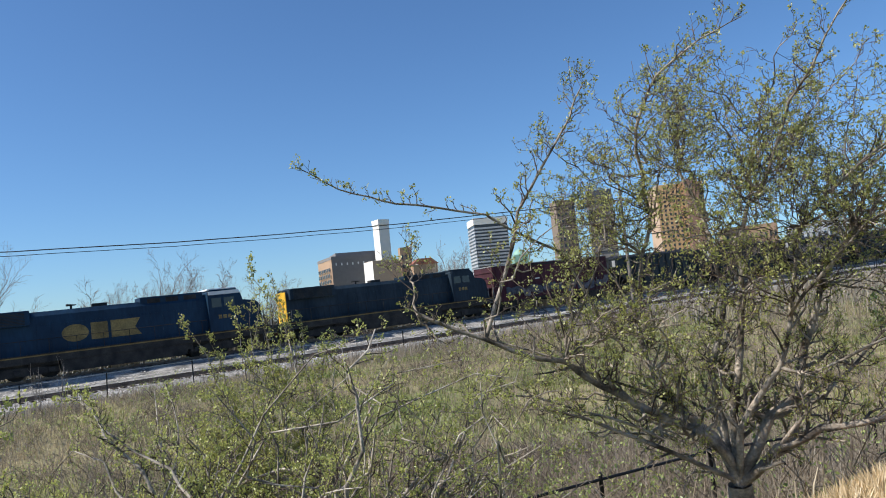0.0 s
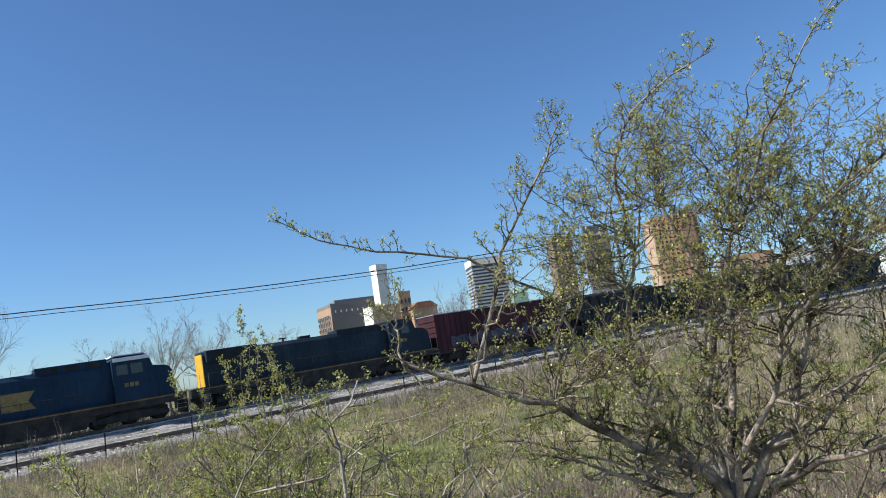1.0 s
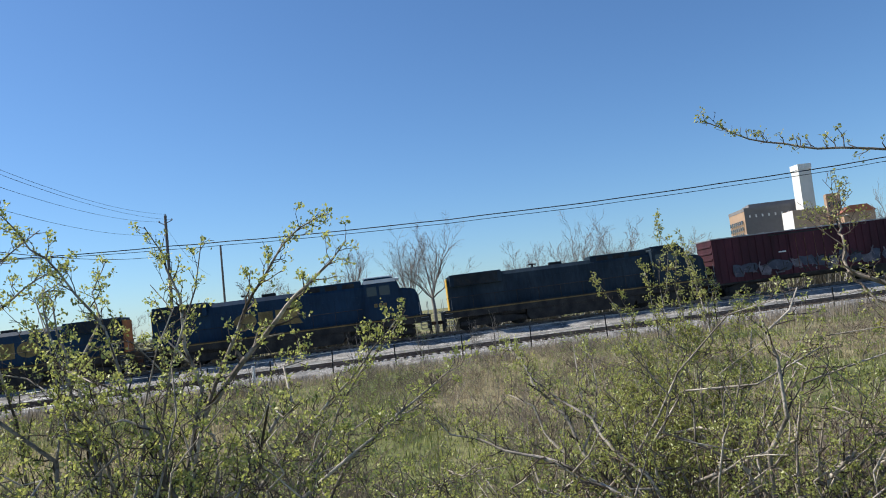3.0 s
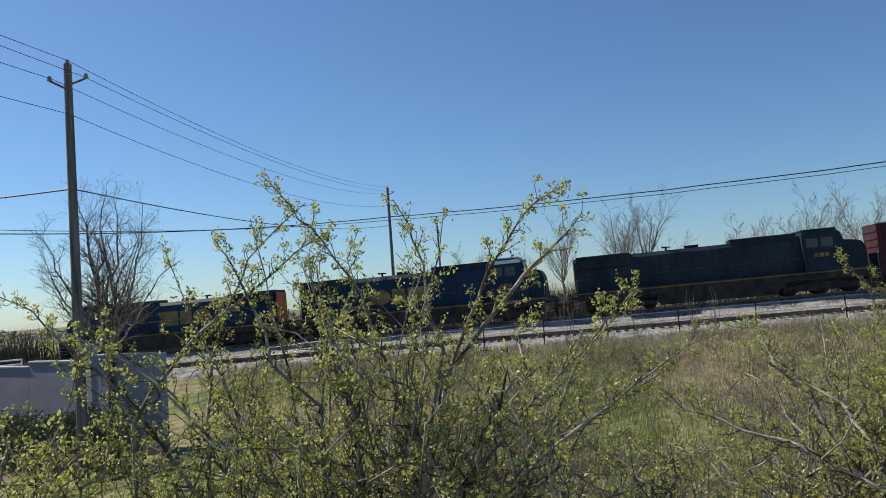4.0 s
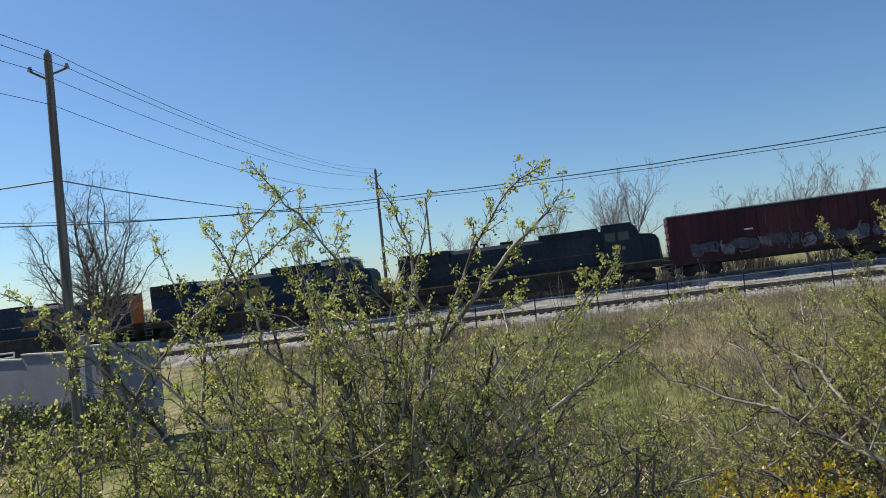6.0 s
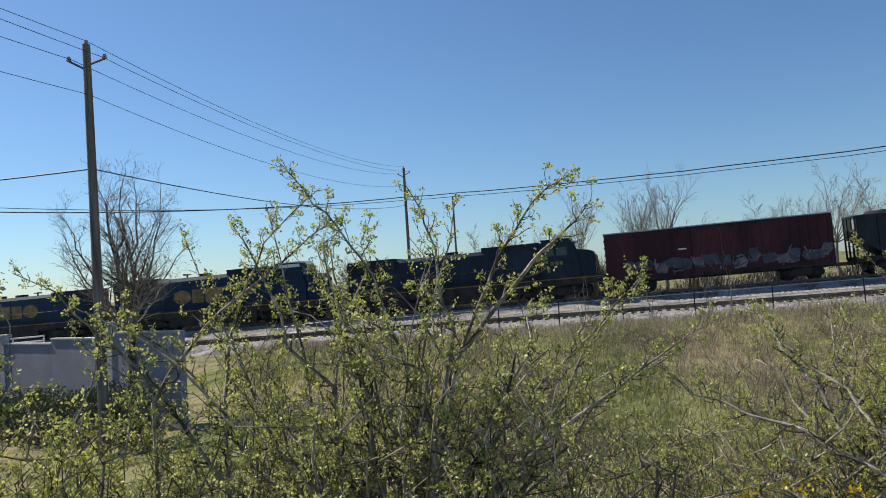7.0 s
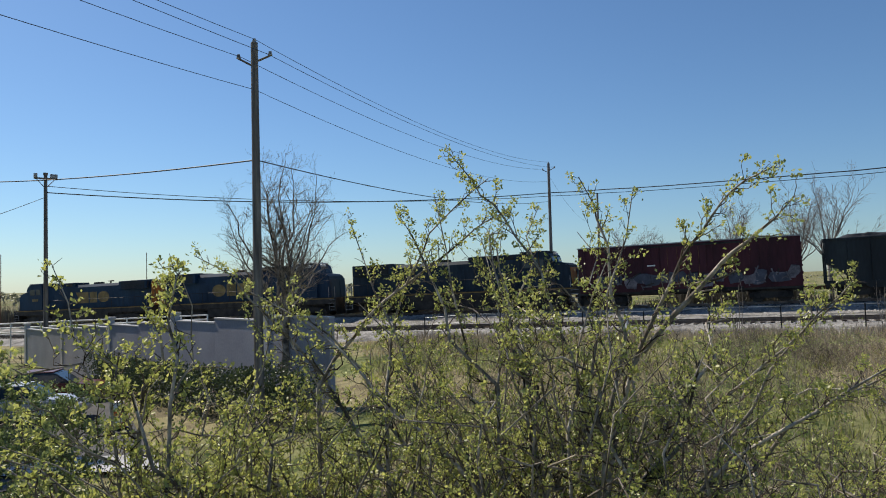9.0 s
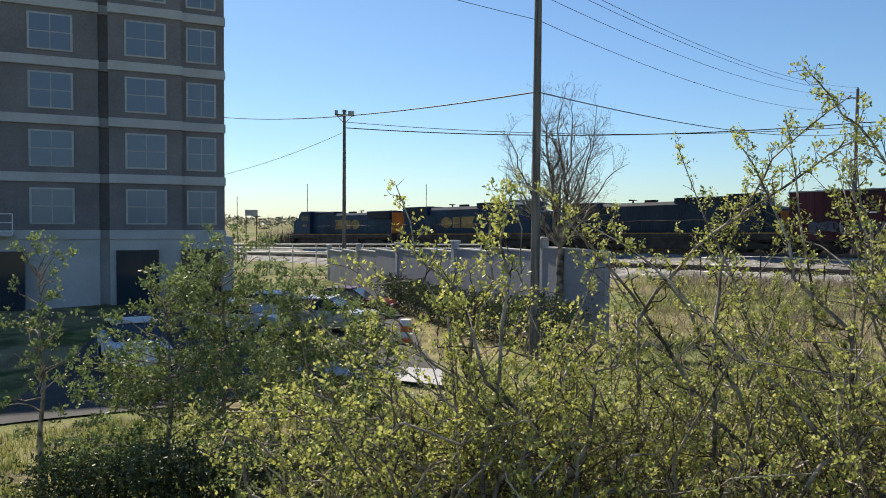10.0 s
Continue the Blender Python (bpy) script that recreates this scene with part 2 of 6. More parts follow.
def cyl(bm, a, b, r0, r1=None, seg=10):
    a, b = Vector(a), Vector(b)
    turn = (b - a).to_track_quat("Z", "Y").to_matrix().to_4x4()
    bmesh.ops.create_cone(bm, cap_ends=True, segments=seg, radius1=r0, radius2=r0 if r1 is None else r1, depth=(b - a).length,
                          matrix=Matrix.Translation((a + b) / 2) @ turn)
    return bm


def prism(bm, outline, y0, y1):
    """An x-z outline pulled from y0 to y1."""
    a = [bm.verts.new((x, y0, z)) for x, z in outline]
    b = [bm.verts.new((x, y1, z)) for x, z in outline]
    n = len(outline)
    bm.faces.new(a)
    bm.faces.new(b[::-1])
    for i in range(n):
        bm.faces.new((a[i], b[i], b[(i + 1) % n], a[(i + 1) % n]))
    bmesh.ops.recalc_face_normals(bm, faces=bm.faces)
    return bm


def B():
    return bmesh.new()


def polar(yaw, r, up=None, z=0.0):
    """A place at a bearing (degrees to the left of +y) and distance from the first standpoint; up: degrees above eye level."""
    a = radians(yaw)
    return Vector((-r * math.sin(a), r * math.cos(a), EYE + r * math.tan(radians(up)) if up is not None else z))


# ---- the lie of the land ----
TRACK_YAW, TRACK_D, GRADE = 34.0, 58.0, 0.0227
FAR = Vector((-math.sin(radians(TRACK_YAW)), math.cos(radians(TRACK_YAW)), 0))
ALONG = Vector((-math.cos(radians(TRACK_YAW)), -math.sin(radians(TRACK_YAW)), 0))
FOOT = FAR * TRACK_D


def smooth01(v, a, b):
    t = np.clip((v - a) / (b - a), 0, 1)
    return t * t * (3 - 2 * t)


def ground_z(x, y):
    x, y = np.asarray(x, float), np.asarray(y, float)
    s = (x - FOOT.x) * ALONG.x + (y - FOOT.y) * ALONG.y
    d = TRACK_D - (x * FAR.x + y * FAR.y)
    base = -GRADE * np.clip(s, -170, 120)
    prof = np.interp(d, [-4000, -40, -14, -9, 13, 20, 34, 50, 4000], [-0.6, -0.8, -0.95, -1.4, -1.4, -1.1, -1.25, -1.6, -1.6])
    z = base * (1 - smooth01(d, 45, 58) * 0.6) + prof
    r = np.hypot(x, y)
    yaw = np.degrees(np.arctan2(-x, y))
    yaw = np.where(yaw < -150, yaw + 360, yaw)
    low = smooth01(yaw, 60, 82) * smooth01(r, 6, 15) * smooth01(d, 8, 20)
    z = z * (1 - low) + (-3.05) * low
    side = smooth01(-yaw, 5, 45) * (1 - smooth01(-yaw, 100, 140))
    reach = 10.5 + 6 * side
    hill = 1 - smooth01(r, 1.0, reach)
    behind = smooth01(-(x * FAR.x + y * FAR.y), -3, 3) * (1 - smooth01(yaw, 95, 115))
    hill = np.maximum(hill, behind * (1 - smooth01(r, 30, 60)))
    z = z * (1 - hill) + (EYE - 1.62) * hill
    mound = polar(-50, 6.0)
    z = z + 1.15 * np.exp(-((x - mound.x) ** 2 + (y - mound.y) ** 2) / 9.0)
    z = z + 0.1 * np.sin(x * 0.55 + 1.3) * np.sin(y * 0.47) * smooth01(d, 12, 18) * (r < 200)
    return z


def gz(x, y):
    return float(ground_z(x, y))


def sheet(name, mat):
    n = 190
    u = np.linspace(-1, 1, n)
    c = np.sinh(u * 7.2) / np.sinh(7.2) * 3500
    c = c + u * 60
    X, Y = np.meshgrid(c - 10, c + 22, indexing="ij")
    Z = ground_z(X, Y)
    verts = np.stack([X.ravel(), Y.ravel(), Z.ravel()], 1)
    i = np.arange((n - 1) * (n - 1))
    a = (i // (n - 1)) * n + i % (n - 1)
    faces = np.stack([a, a + n, a + n + 1, a + 1], 1)
    return new(name, mesh_of(name, verts.tolist(), faces.tolist(), [mat], smooth=True))


ground = tagged(sheet("ground", FIELD), "sloping spring field of green and dry grass with bare soil", "ground", kind="structure")


def rail_frame(s, off=0.0, z=0.0):
    """A pose on the railway: x runs along it (downhill), y across it away from the hill, z up; s: metres along from the foot point."""
    x = Vector((ALONG.x, ALONG.y, -GRADE)).normalized()
    y = -FAR
    up = x.cross(y).normalized()
    p = FOOT + ALONG * s + FAR * off
    m = Matrix((x, y, up)).transposed().to_4x4()
    return Matrix.Translation((p.x, p.y, -GRADE * s + z)) @ m


# ---- railway ----
def railway(name, off, s0, s1, label, z=0.0):
    root = tagged(new(name), label, "railway track", group="railway tracks")
    root.matrix_basis = rail_frame(0, off, z)
    for side in (-0.7525, 0.7525):
        bm = B()
        for y0, y1, z0, z1 in ((-0.07, 0.07, -0.17, -0.15), (-0.012, 0.012, -0.15, -0.04), (-0.036, 0.036, -0.04, 0.0)):
            box(bm, s0, s1, side + y0, side + y1, z0, z1)
        r = part("rail", bm, RAIL_STEEL, root)
        bm = B()
        box(bm, s0, s1, side - 0.03, side + 0.03, 0.0, 0.004)
        part("rail_head", bm, RAIL_TOP, r, "polished running surface")
    rng = random.Random(int(off * 10) + 5)
    verts, faces = [], []
    s = s0
    while s < s1:
        a, w, h = len(verts), 0.23 + rng.uniform(-.02, .02), rng.uniform(-.02, .01)
        e0, e1 = -1.3 + rng.uniform(-.05, .05), 1.3 + rng.uniform(-.05, .05)
        for z in (-0.34, -0.17 + h):
            verts += [(s, e0, z), (s + w, e0, z), (s + w, e1, z), (s, e1, z)]
        faces += [(a + 4, a + 5, a + 6, a + 7), (a, a + 1, a + 5, a + 4), (a + 1, a + 2, a + 6, a + 5), (a + 2, a + 3, a + 7, a + 6), (a + 3, a, a + 4, a + 7)]
        s += 0.55
    ob = new("sleepers", mesh_of("sleepers", verts, faces, [SLEEPER]))
    ob.parent = root
    tagged(ob, "dark timber sleepers", kind="stuff")
    return root


railway("railway_track", 0.0, -190, 170, "main line of steel rails on dark timber sleepers under a train")
railway("railway_track", -8.0, -190, 170, "empty second track of rusty rails on dark sleepers in ballast", -0.74)


def ballast_bed():
    rows = [(-8.0, -1.5), (-3.8, -0.7), (-2.3, -0.2), (1.5, -0.2), (2.75, -0.66), (5.0, -0.7), (6.2, -0.98), (10.4, -1.0), (12.2, -1.25), (14.5, -1.75)]
    verts, faces = [], []
    n, m = 240, len(rows)
    rng = np.random.default_rng(3)
    for i in range(n + 1):
        s = -190 + 360 * i / n
        for y, z in rows:
            verts.append((s, y + rng.normal(0, 0.1), z + rng.normal(0, 0.02)))
    for i in range(n):
        for j in range(m - 1):
            a = i * m + j
            faces.append((a, a + m, a + m + 1, a + 1))
    ob = new("ballast_bed", mesh_of("ballast_bed", verts, faces, [BALLAST]))
    ob.matrix_basis = rail_frame(0)
    tagged(ob, "bed of pale crushed stone under the railway tracks", "ballast", kind="structure")
    # loose stones on the bed
    n = 22000
    s = rng.uniform(-70, 60, n)
    y = rng.uniform(1.4, 12.0, n)
    z = np.interp(y, [1.5, 2.75, 5.0, 6.2, 10.4, 12.2], [-0.2, -0.66, -0.7, -0.98, -1.0, -1.25])
    h = rng.uniform(0.03, 0.09, n)
    k = np.array([(1, 0, 0), (-0.5, 0.87, 0), (-0.5, -0.87, 0), (0.1, 0.1, 1)])
    ang = rng.uniform(0, 6.28, n)
    c, sn = np.cos(ang), np.sin(ang)
    V = np.zeros((n, 4, 3))
    for i in range(4):
        V[:, i, 0] = s + h * (k[i, 0] * c - k[i, 1] * sn) * 1.3
        V[:, i, 1] = y + h * (k[i, 0] * sn + k[i, 1] * c) * 1.3
        V[:, i, 2] = z + h * k[i, 2] * 0.9 - 0.01
    i0 = np.arange(n)[:, None] * 4
    F = np.concatenate([i0 + np.array([[0, 1, 3]]), i0 + np.array([[1, 2, 3]]), i0 + np.array([[2, 0, 3]])])
    ob2 = new("ballast_stones", mesh_np("ballast_stones", V.reshape(-1, 3), F, STONE))
    ob2.matrix_basis = rail_frame(0)
    tagged(ob2, "loose pale crushed stones along the tracks", "gravel", kind="stuff")


ballast_bed()


# ---- train ----
WHEELSETS = []


def wheelset(parent, x, z, r, name="wheelset"):
    bm = B()
    for y in (-0.75, 0.75):
        cyl(bm, (0, y - 0.07, 0), (0, y + 0.07, 0), r, seg=20)
        cyl(bm, (0, y - 0.09 * np.sign(y), 0), (0, y - 0.05 * np.sign(y), 0), r + 0.03, seg=20)
        for k in range(3):
            a = k * 2.09
            cyl(bm, (0.6 * r * math.cos(a), y - 0.085, 0.6 * r * math.sin(a)), (0.6 * r * math.cos(a), y + 0.085, 0.6 * r * math.sin(a)), 0.05, seg=6)
    cyl(bm, (0, -0.75, 0), (0, 0.75, 0), 0.09)
    w = part(name, bm, BLACK, parent, m=pose(x, 0, z))
    WHEELSETS.append((w, x, z, r))
    return w


def truck(parent, x, axles, r, wide=1.15):
    """A bogie: side frames, springs, journal boxes and its wheelsets."""
    span = max(axles) - min(axles)
    bm = B()
    for y in (-wide, wide):
        prism(bm, [(-span / 2 - 0.5, 0.62), (-span / 2 - 0.5, 0.36), (-span / 2 + 0.4, 0.34), (-span / 4, 0.28), (span / 4, 0.28), (span / 2 - 0.4, 0.34), (span / 2 + 0.5, 0.36), (span / 2 + 0.5, 0.62),
                   (span / 4, 0.86), (-span / 4, 0.86)], y - 0.09, y + 0.09)
        for a in axles:
            box(bm, a - 0.2, a + 0.2, y - 0.17 if y < 0 else y, y if y < 0 else y + 0.17, r - 0.17, r + 0.17, 0.03)
    box(bm, -0.35, 0.35, -wide, wide, 0.5, 0.9)
    box(bm, -span / 2 - 0.55, span / 2 + 0.55, -0.62, 0.62, 0.28, 0.95)
    box(bm, -span / 2 - 0.3, span / 2 + 0.3, -wide + 0.05, wide - 0.05, 0.86, 1.12)
    t = part("truck", bm, BLACK, parent, m=pose(x, 0, 0))
    for y in (-wide, wide):
        for k in (-0.25, 0, 0.25):
            bm = B()
            cyl(bm, (k * span / 2, y, 0.4), (k * span / 2, y, 0.72), 0.09, seg=8)
            part("spring", bm, RUST, t)
    for a in axles:
        wheelset(t, a, r, r)
    return t


def handrail(parent, pts, r=0.022, posts=(), z0=1.6, mat=None):
    bm = B()
    for a, b in zip(pts, pts[1:]):
        cyl(bm, a, b, r, seg=6)
    for x, y, z in posts:
        cyl(bm, (x, y, z0), (x, y, z), r, seg=6)
    return part("handrail", bm, mat or GREY, parent)


RAISED = ("long_hood", "hood_end", "hood_door", "radiator_housing", "grille", "fan_hoods", "brake_cabin", "louvre", "exhaust_stack", "horn", "cab", "cab_roof", "roof_edge", "cab_window", "windscreen", "nose", "headlight")


def locomotive(paint, nose_paint, cab_roof, label, logo, end_paint=GOLD, number_bars=True, tall=0.0):
    """A six-axle diesel: the cab stands at -x (uphill), the long hood's end at +x. 22 m long; 0 is its middle."""
    root = tagged(new("locomotive"), label, "locomotive", group="locomotives of the train")
    bm = B()
    box(bm, -10.55, 10.55, -1.5, 1.5, 1.04, 1.62, 0.03)
    box(bm, -10.75, -10.5, -1.5, 1.5, 0.45, 1.62, 0.03)
    box(bm, 10.5, 10.75, -1.5, 1.5, 0.45, 1.62, 0.03)
    under = part("underframe", bm, BLACK, root)
    for y in (-1.503, 1.503):
        bm = B()
        box(bm, -10.5, 10.5, y - 0.006, y + 0.006, 1.5, 1.585)
        part("sill_stripe", bm, STRIPE, under, "worn gold stripe along the sill")
    # long hood with its rounded top edges
    bm = B()
    hood = [(-0.98, 1.62), (0.98, 1.62), (0.98, 3.92), (0.78, 4.2), (-0.78, 4.2), (-0.98, 3.92)]
    vs = [[bm.verts.new((x, y, z)) for y, z in hood] for x in (-5.9, 10.1)]
    bm.faces.new(vs[0][::-1])
    bm.faces.new(vs[1])
    for i in range(6):
        bm.faces.new((vs[0][i], vs[0][(i + 1) % 6], vs[1][(i + 1) % 6], vs[1][i]))
    bmesh.ops.recalc_face_normals(bm, faces=bm.faces)
    hoodo = part("long_hood", bm, paint, root)
    bm = B()
    box(bm, 10.1, 10.16, -0.94, 0.94, 1.66, 4.1, 0.02)
    part("hood_end", bm, end_paint, hoodo, "painted end of the hood")
    for x in np.arange(-5.4, 5.6, 0.92):
        for y in (-1, 1):
            bm = B()
            box(bm, x, x + 0.82, y * 0.98 - 0.018, y * 0.98 + 0.018, 1.8, 3.4, 0.012)
            part("hood_door", bm, paint, hoodo)
    # wide radiator at the end and its grilles
    bm = B()
    box(bm, 5.9, 9.9, -1.36, 1.36, 3.42, 4.32, 0.06)
    rad = part("radiator_housing", bm, paint, root)
    for y in (-1, 1):
        bm = B()
        for k in range(9):
            box(bm, 6.2, 9.6, y * 1.36 - 0.02, y * 1.36 + 0.02, 3.5 + k * 0.085, 3.545 + k * 0.085)
        part("grille", bm, BLACK, rad)
    bm = B()
    for x in (6.4, 7.6, 8.8):
        cyl(bm, (x + .4, 0, 4.3), (x + .4, 0, 4.36), 0.52, seg=18)
    part("fan_hoods", bm, BLACK, rad)
    # roof gear
    bm = B()
    box(bm, -5.7, -1.2, -0.9, 0.9, 3.95, 4.48, 0.05)
    brake = part("brake_cabin", bm, paint, root)
    for x in (-5.2, -3.9, -2.6):
        for y in (-0.905, 0.905):
            bm = B()
            box(bm, x, x + 0.9, y - 0.012, y + 0.012, 4.05, 4.36)
            part("louvre", bm, BLACK, brake)
    bm = B()
    box(bm, 0.9, 1.9, -0.3, 0.3, 4.18, 4.42, 0.04)
    part("exhaust_stack", bm, BLACK, root)
    bm = B()
    cyl(bm, (3.2, 0, 4.18), (3.2, 0, 4.45), 0.08)
    for dy in (-0.15, 0, 0.15):
        cyl(bm, (2.9, dy, 4.45), (3.5, dy, 4.47), 0.03, 0.07, 8)
    part("horn", bm, BLACK, root)
    # cab
    bm = B()
    prism(bm, [(-5.9, 1.62), (-5.9, 4.32), (-6.1, 4.52), (-8.1, 4.5), (-8.45, 4.2), (-8.75, 3.15), (-8.75, 1.62)], -1.5, 1.5)
    bmesh.ops.bevel(bm, geom=[e for e in bm.edges if abs(e.verts[0].co.y - e.verts[1].co.y) < 1e-4 and min(v.co.z for v in e.verts) > 3], offset=0.1, segments=2, affect="EDGES")
    cab = part("cab", bm, paint, root)
    bm = B()
    box(bm, -8.2, -5.92, -1.34, 1.34, 4.47, 4.6, 0.04)
    part("cab_roof", bm, cab_roof, cab)
    if cab_roof is WHITE:
        for y in (-1.503, 1.503):
            bm = B()
            prism(bm, [(-5.95, 4.16), (-5.95, 4.4), (-8.3, 4.4), (-8.4, 4.16)], y - 0.008, y + 0.008)
            part("roof_edge", bm, WHITE, cab, "white painted roof edge")
    for y in (-1, 1):
        for x0, x1 in ((-6.9, -6.15), (-7.9, -7.1)):
            bm = B()
            box(bm, x0, x1, y * 1.5 - 0.012, y * 1.5 + 0.012, 3.3, 3.95, 0.01)
            part("cab_window", bm, GLASS, cab)
        if number_bars:
            bm = B()
            for k in range(3):
                box(bm, -7.55 + 0.35 * k, -7.3 + 0.35 * k, y * 1.5 - 0.01, y * 1.5 + 0.01, 2.6, 2.88)
            part("number_bars", bm, LOGO, cab, "gold bars of a running number")
    for y in (-0.75, 0.75):
        bm = B()
        bm2 = [(-8.47, 4.12), (-8.51, 4.12), (-8.63, 3.72), (-8.59, 3.72)]
        prism(bm, bm2, y - 0.5, y + 0.5)
        part("windscreen", bm, GLASS, cab)
    # wide nose: sloping top, painted front plate, door, and steps
    bm = B()
    prism(bm, [(-8.75, 1.62), (-8.6, 3.68), (-9.65, 3.55), (-9.95, 3.3), (-10.1, 1.62)], -1.3, 1.3)
    bmesh.ops.bevel(bm, geom=[e for e in bm.edges if min(v.co.x for v in e.verts) < -9 and min(v.co.z for v in e.verts) > 2], offset=0.1, segments=2, affect="EDGES")
    nose = part("nose", bm, paint, root)
    bm = B()
    prism(bm, [(-9.97, 3.2), (-10.0, 3.2), (-10.14, 1.66), (-10.1, 1.66)], -1.24, 1.24)
    plate = part("nose_plate", bm, nose_paint, nose, "painted front of the nose")
    bm = B()
    prism(bm, [(-10.02, 3.1), (-10.05, 3.1), (-10.17, 1.7), (-10.13, 1.7)], -0.95, -0.3)
    part("nose_door", bm, paint, plate)
    bm = B()
    for y in (-0.2, 0.2):
        cyl(bm, (-8.62, y, 4.33), (-8.35, y, 4.36), 0.1, seg=12)
    part("headlight", bm, WHITE, nose)
    # walkway, steps, tank, rails, couplers
    bm = B()
    for y in (-1, 1):
        box(bm, -10.4, 10.4, min(y * 0.98, y * 1.52), max(y * 0.98, y * 1.52), 1.62, 1.66)
    part("walkway", bm, BLACK, root)
    for y in (-1.46, 1.46):
        xs = np.arange(-5.3, 10.2, 1.7)
        handrail(root, [(-5.7, y, 2.6), (10.2, y, 2.6)], posts=[(x, y, 2.6) for x in xs], mat=BLACK)
        for x in (-10.3, 10.3):
            bm = B()
            for k in range(4):
                box(bm, x - 0.3, x + 0.3, y - 0.12, y + 0.12, 0.5 + 0.3 * k, 0.53 + 0.3 * k)
            cyl(bm, (x - 0.32, y, 0.5), (x - 0.32, y, 2.6), 0.02, seg=6)
            cyl(bm, (x + 0.32, y, 0.5), (x + 0.32, y, 2.6), 0.02, seg=6)
            part("step_ladder", bm, GREY, root)
    bm = B()
    prism(bm, [(-3.9, 0.24), (4.0, 0.24), (4.3, 0.5), (4.3, 1.16), (-4.1, 1.16), (-4.1, 0.5)], -1.46, 1.46)
    part("fuel_tank", bm, BLACK, root)
    for y in (-1.3, 1.3):
        bm = B()
        box(bm, -4.55, -4.12, min(y, y * 0.6), max(y, y * 0.6), 0.6, 1.16, 0.03)
        part("battery_box", bm, BLACK, root)
        bm = B()
        cyl(bm, (4.4, y * .85, 0.98), (6.2, y * .85, 0.98), 0.22)
        part("air_tank", bm, BLACK, root)
    for x in (-1, 1):
        bm = B()
        box(bm, min(x * 10.7, x * 11.12), max(x * 10.7, x * 11.12), -0.12, 0.12, 0.72, 0.98, 0.04)
        cyl(bm, (x * 10.9, 0.5, 1.0), (x * 11.05, 0.3, 0.5), 0.03, seg=6)
        part("coupler", bm, RUST, root)
        bm = B()
        prism(bm, [(x * 10.75, 0.12), (x * 10.75, 0.45), (x * 10.62, 0.45)], -1.35, 1.35)
        part("pilot_plate", bm, BLACK, root)
    for x in (-6.9, 6.9):
        truck(root, x, (-2.05, 0, 2.05), 0.53)
    if tall:
        # a higher hood and cab on the same frame
        for ob in root.children_recursive:
            if ob.name.split(".")[0] in RAISED:
                for v in ob.data.vertices:
                    if v.co.z > 1.7:
                        v.co.z += (v.co.z - 1.7) * tall
    if logo:
        # worn gold company mark as plain shapes: a flat oval, a bar and a notched block
        for y in (-1, 1):
            oval = [(3.2 + 0.85 * math.cos(k / 20 * 6.283), 2.78 + 0.6 * math.sin(k / 20 * 6.283)) for k in range(20)]
            bar = [(2.2, 2.2), (1.1, 2.2), (1.1, 3.36), (2.2, 3.36)]
            block = [(0.9, 2.18), (-1.1, 2.18), (-0.7, 2.78), (-1.1, 3.38), (0.9, 3.38)]
            for outline in (oval, bar, block):
                bm = B()
                prism(bm, outline, y * 1.004 - 0.008, y * 1.004 + 0.008)
                part("company_mark", bm, LOGO, hoodo, "worn gold shape of a company mark")
    return root


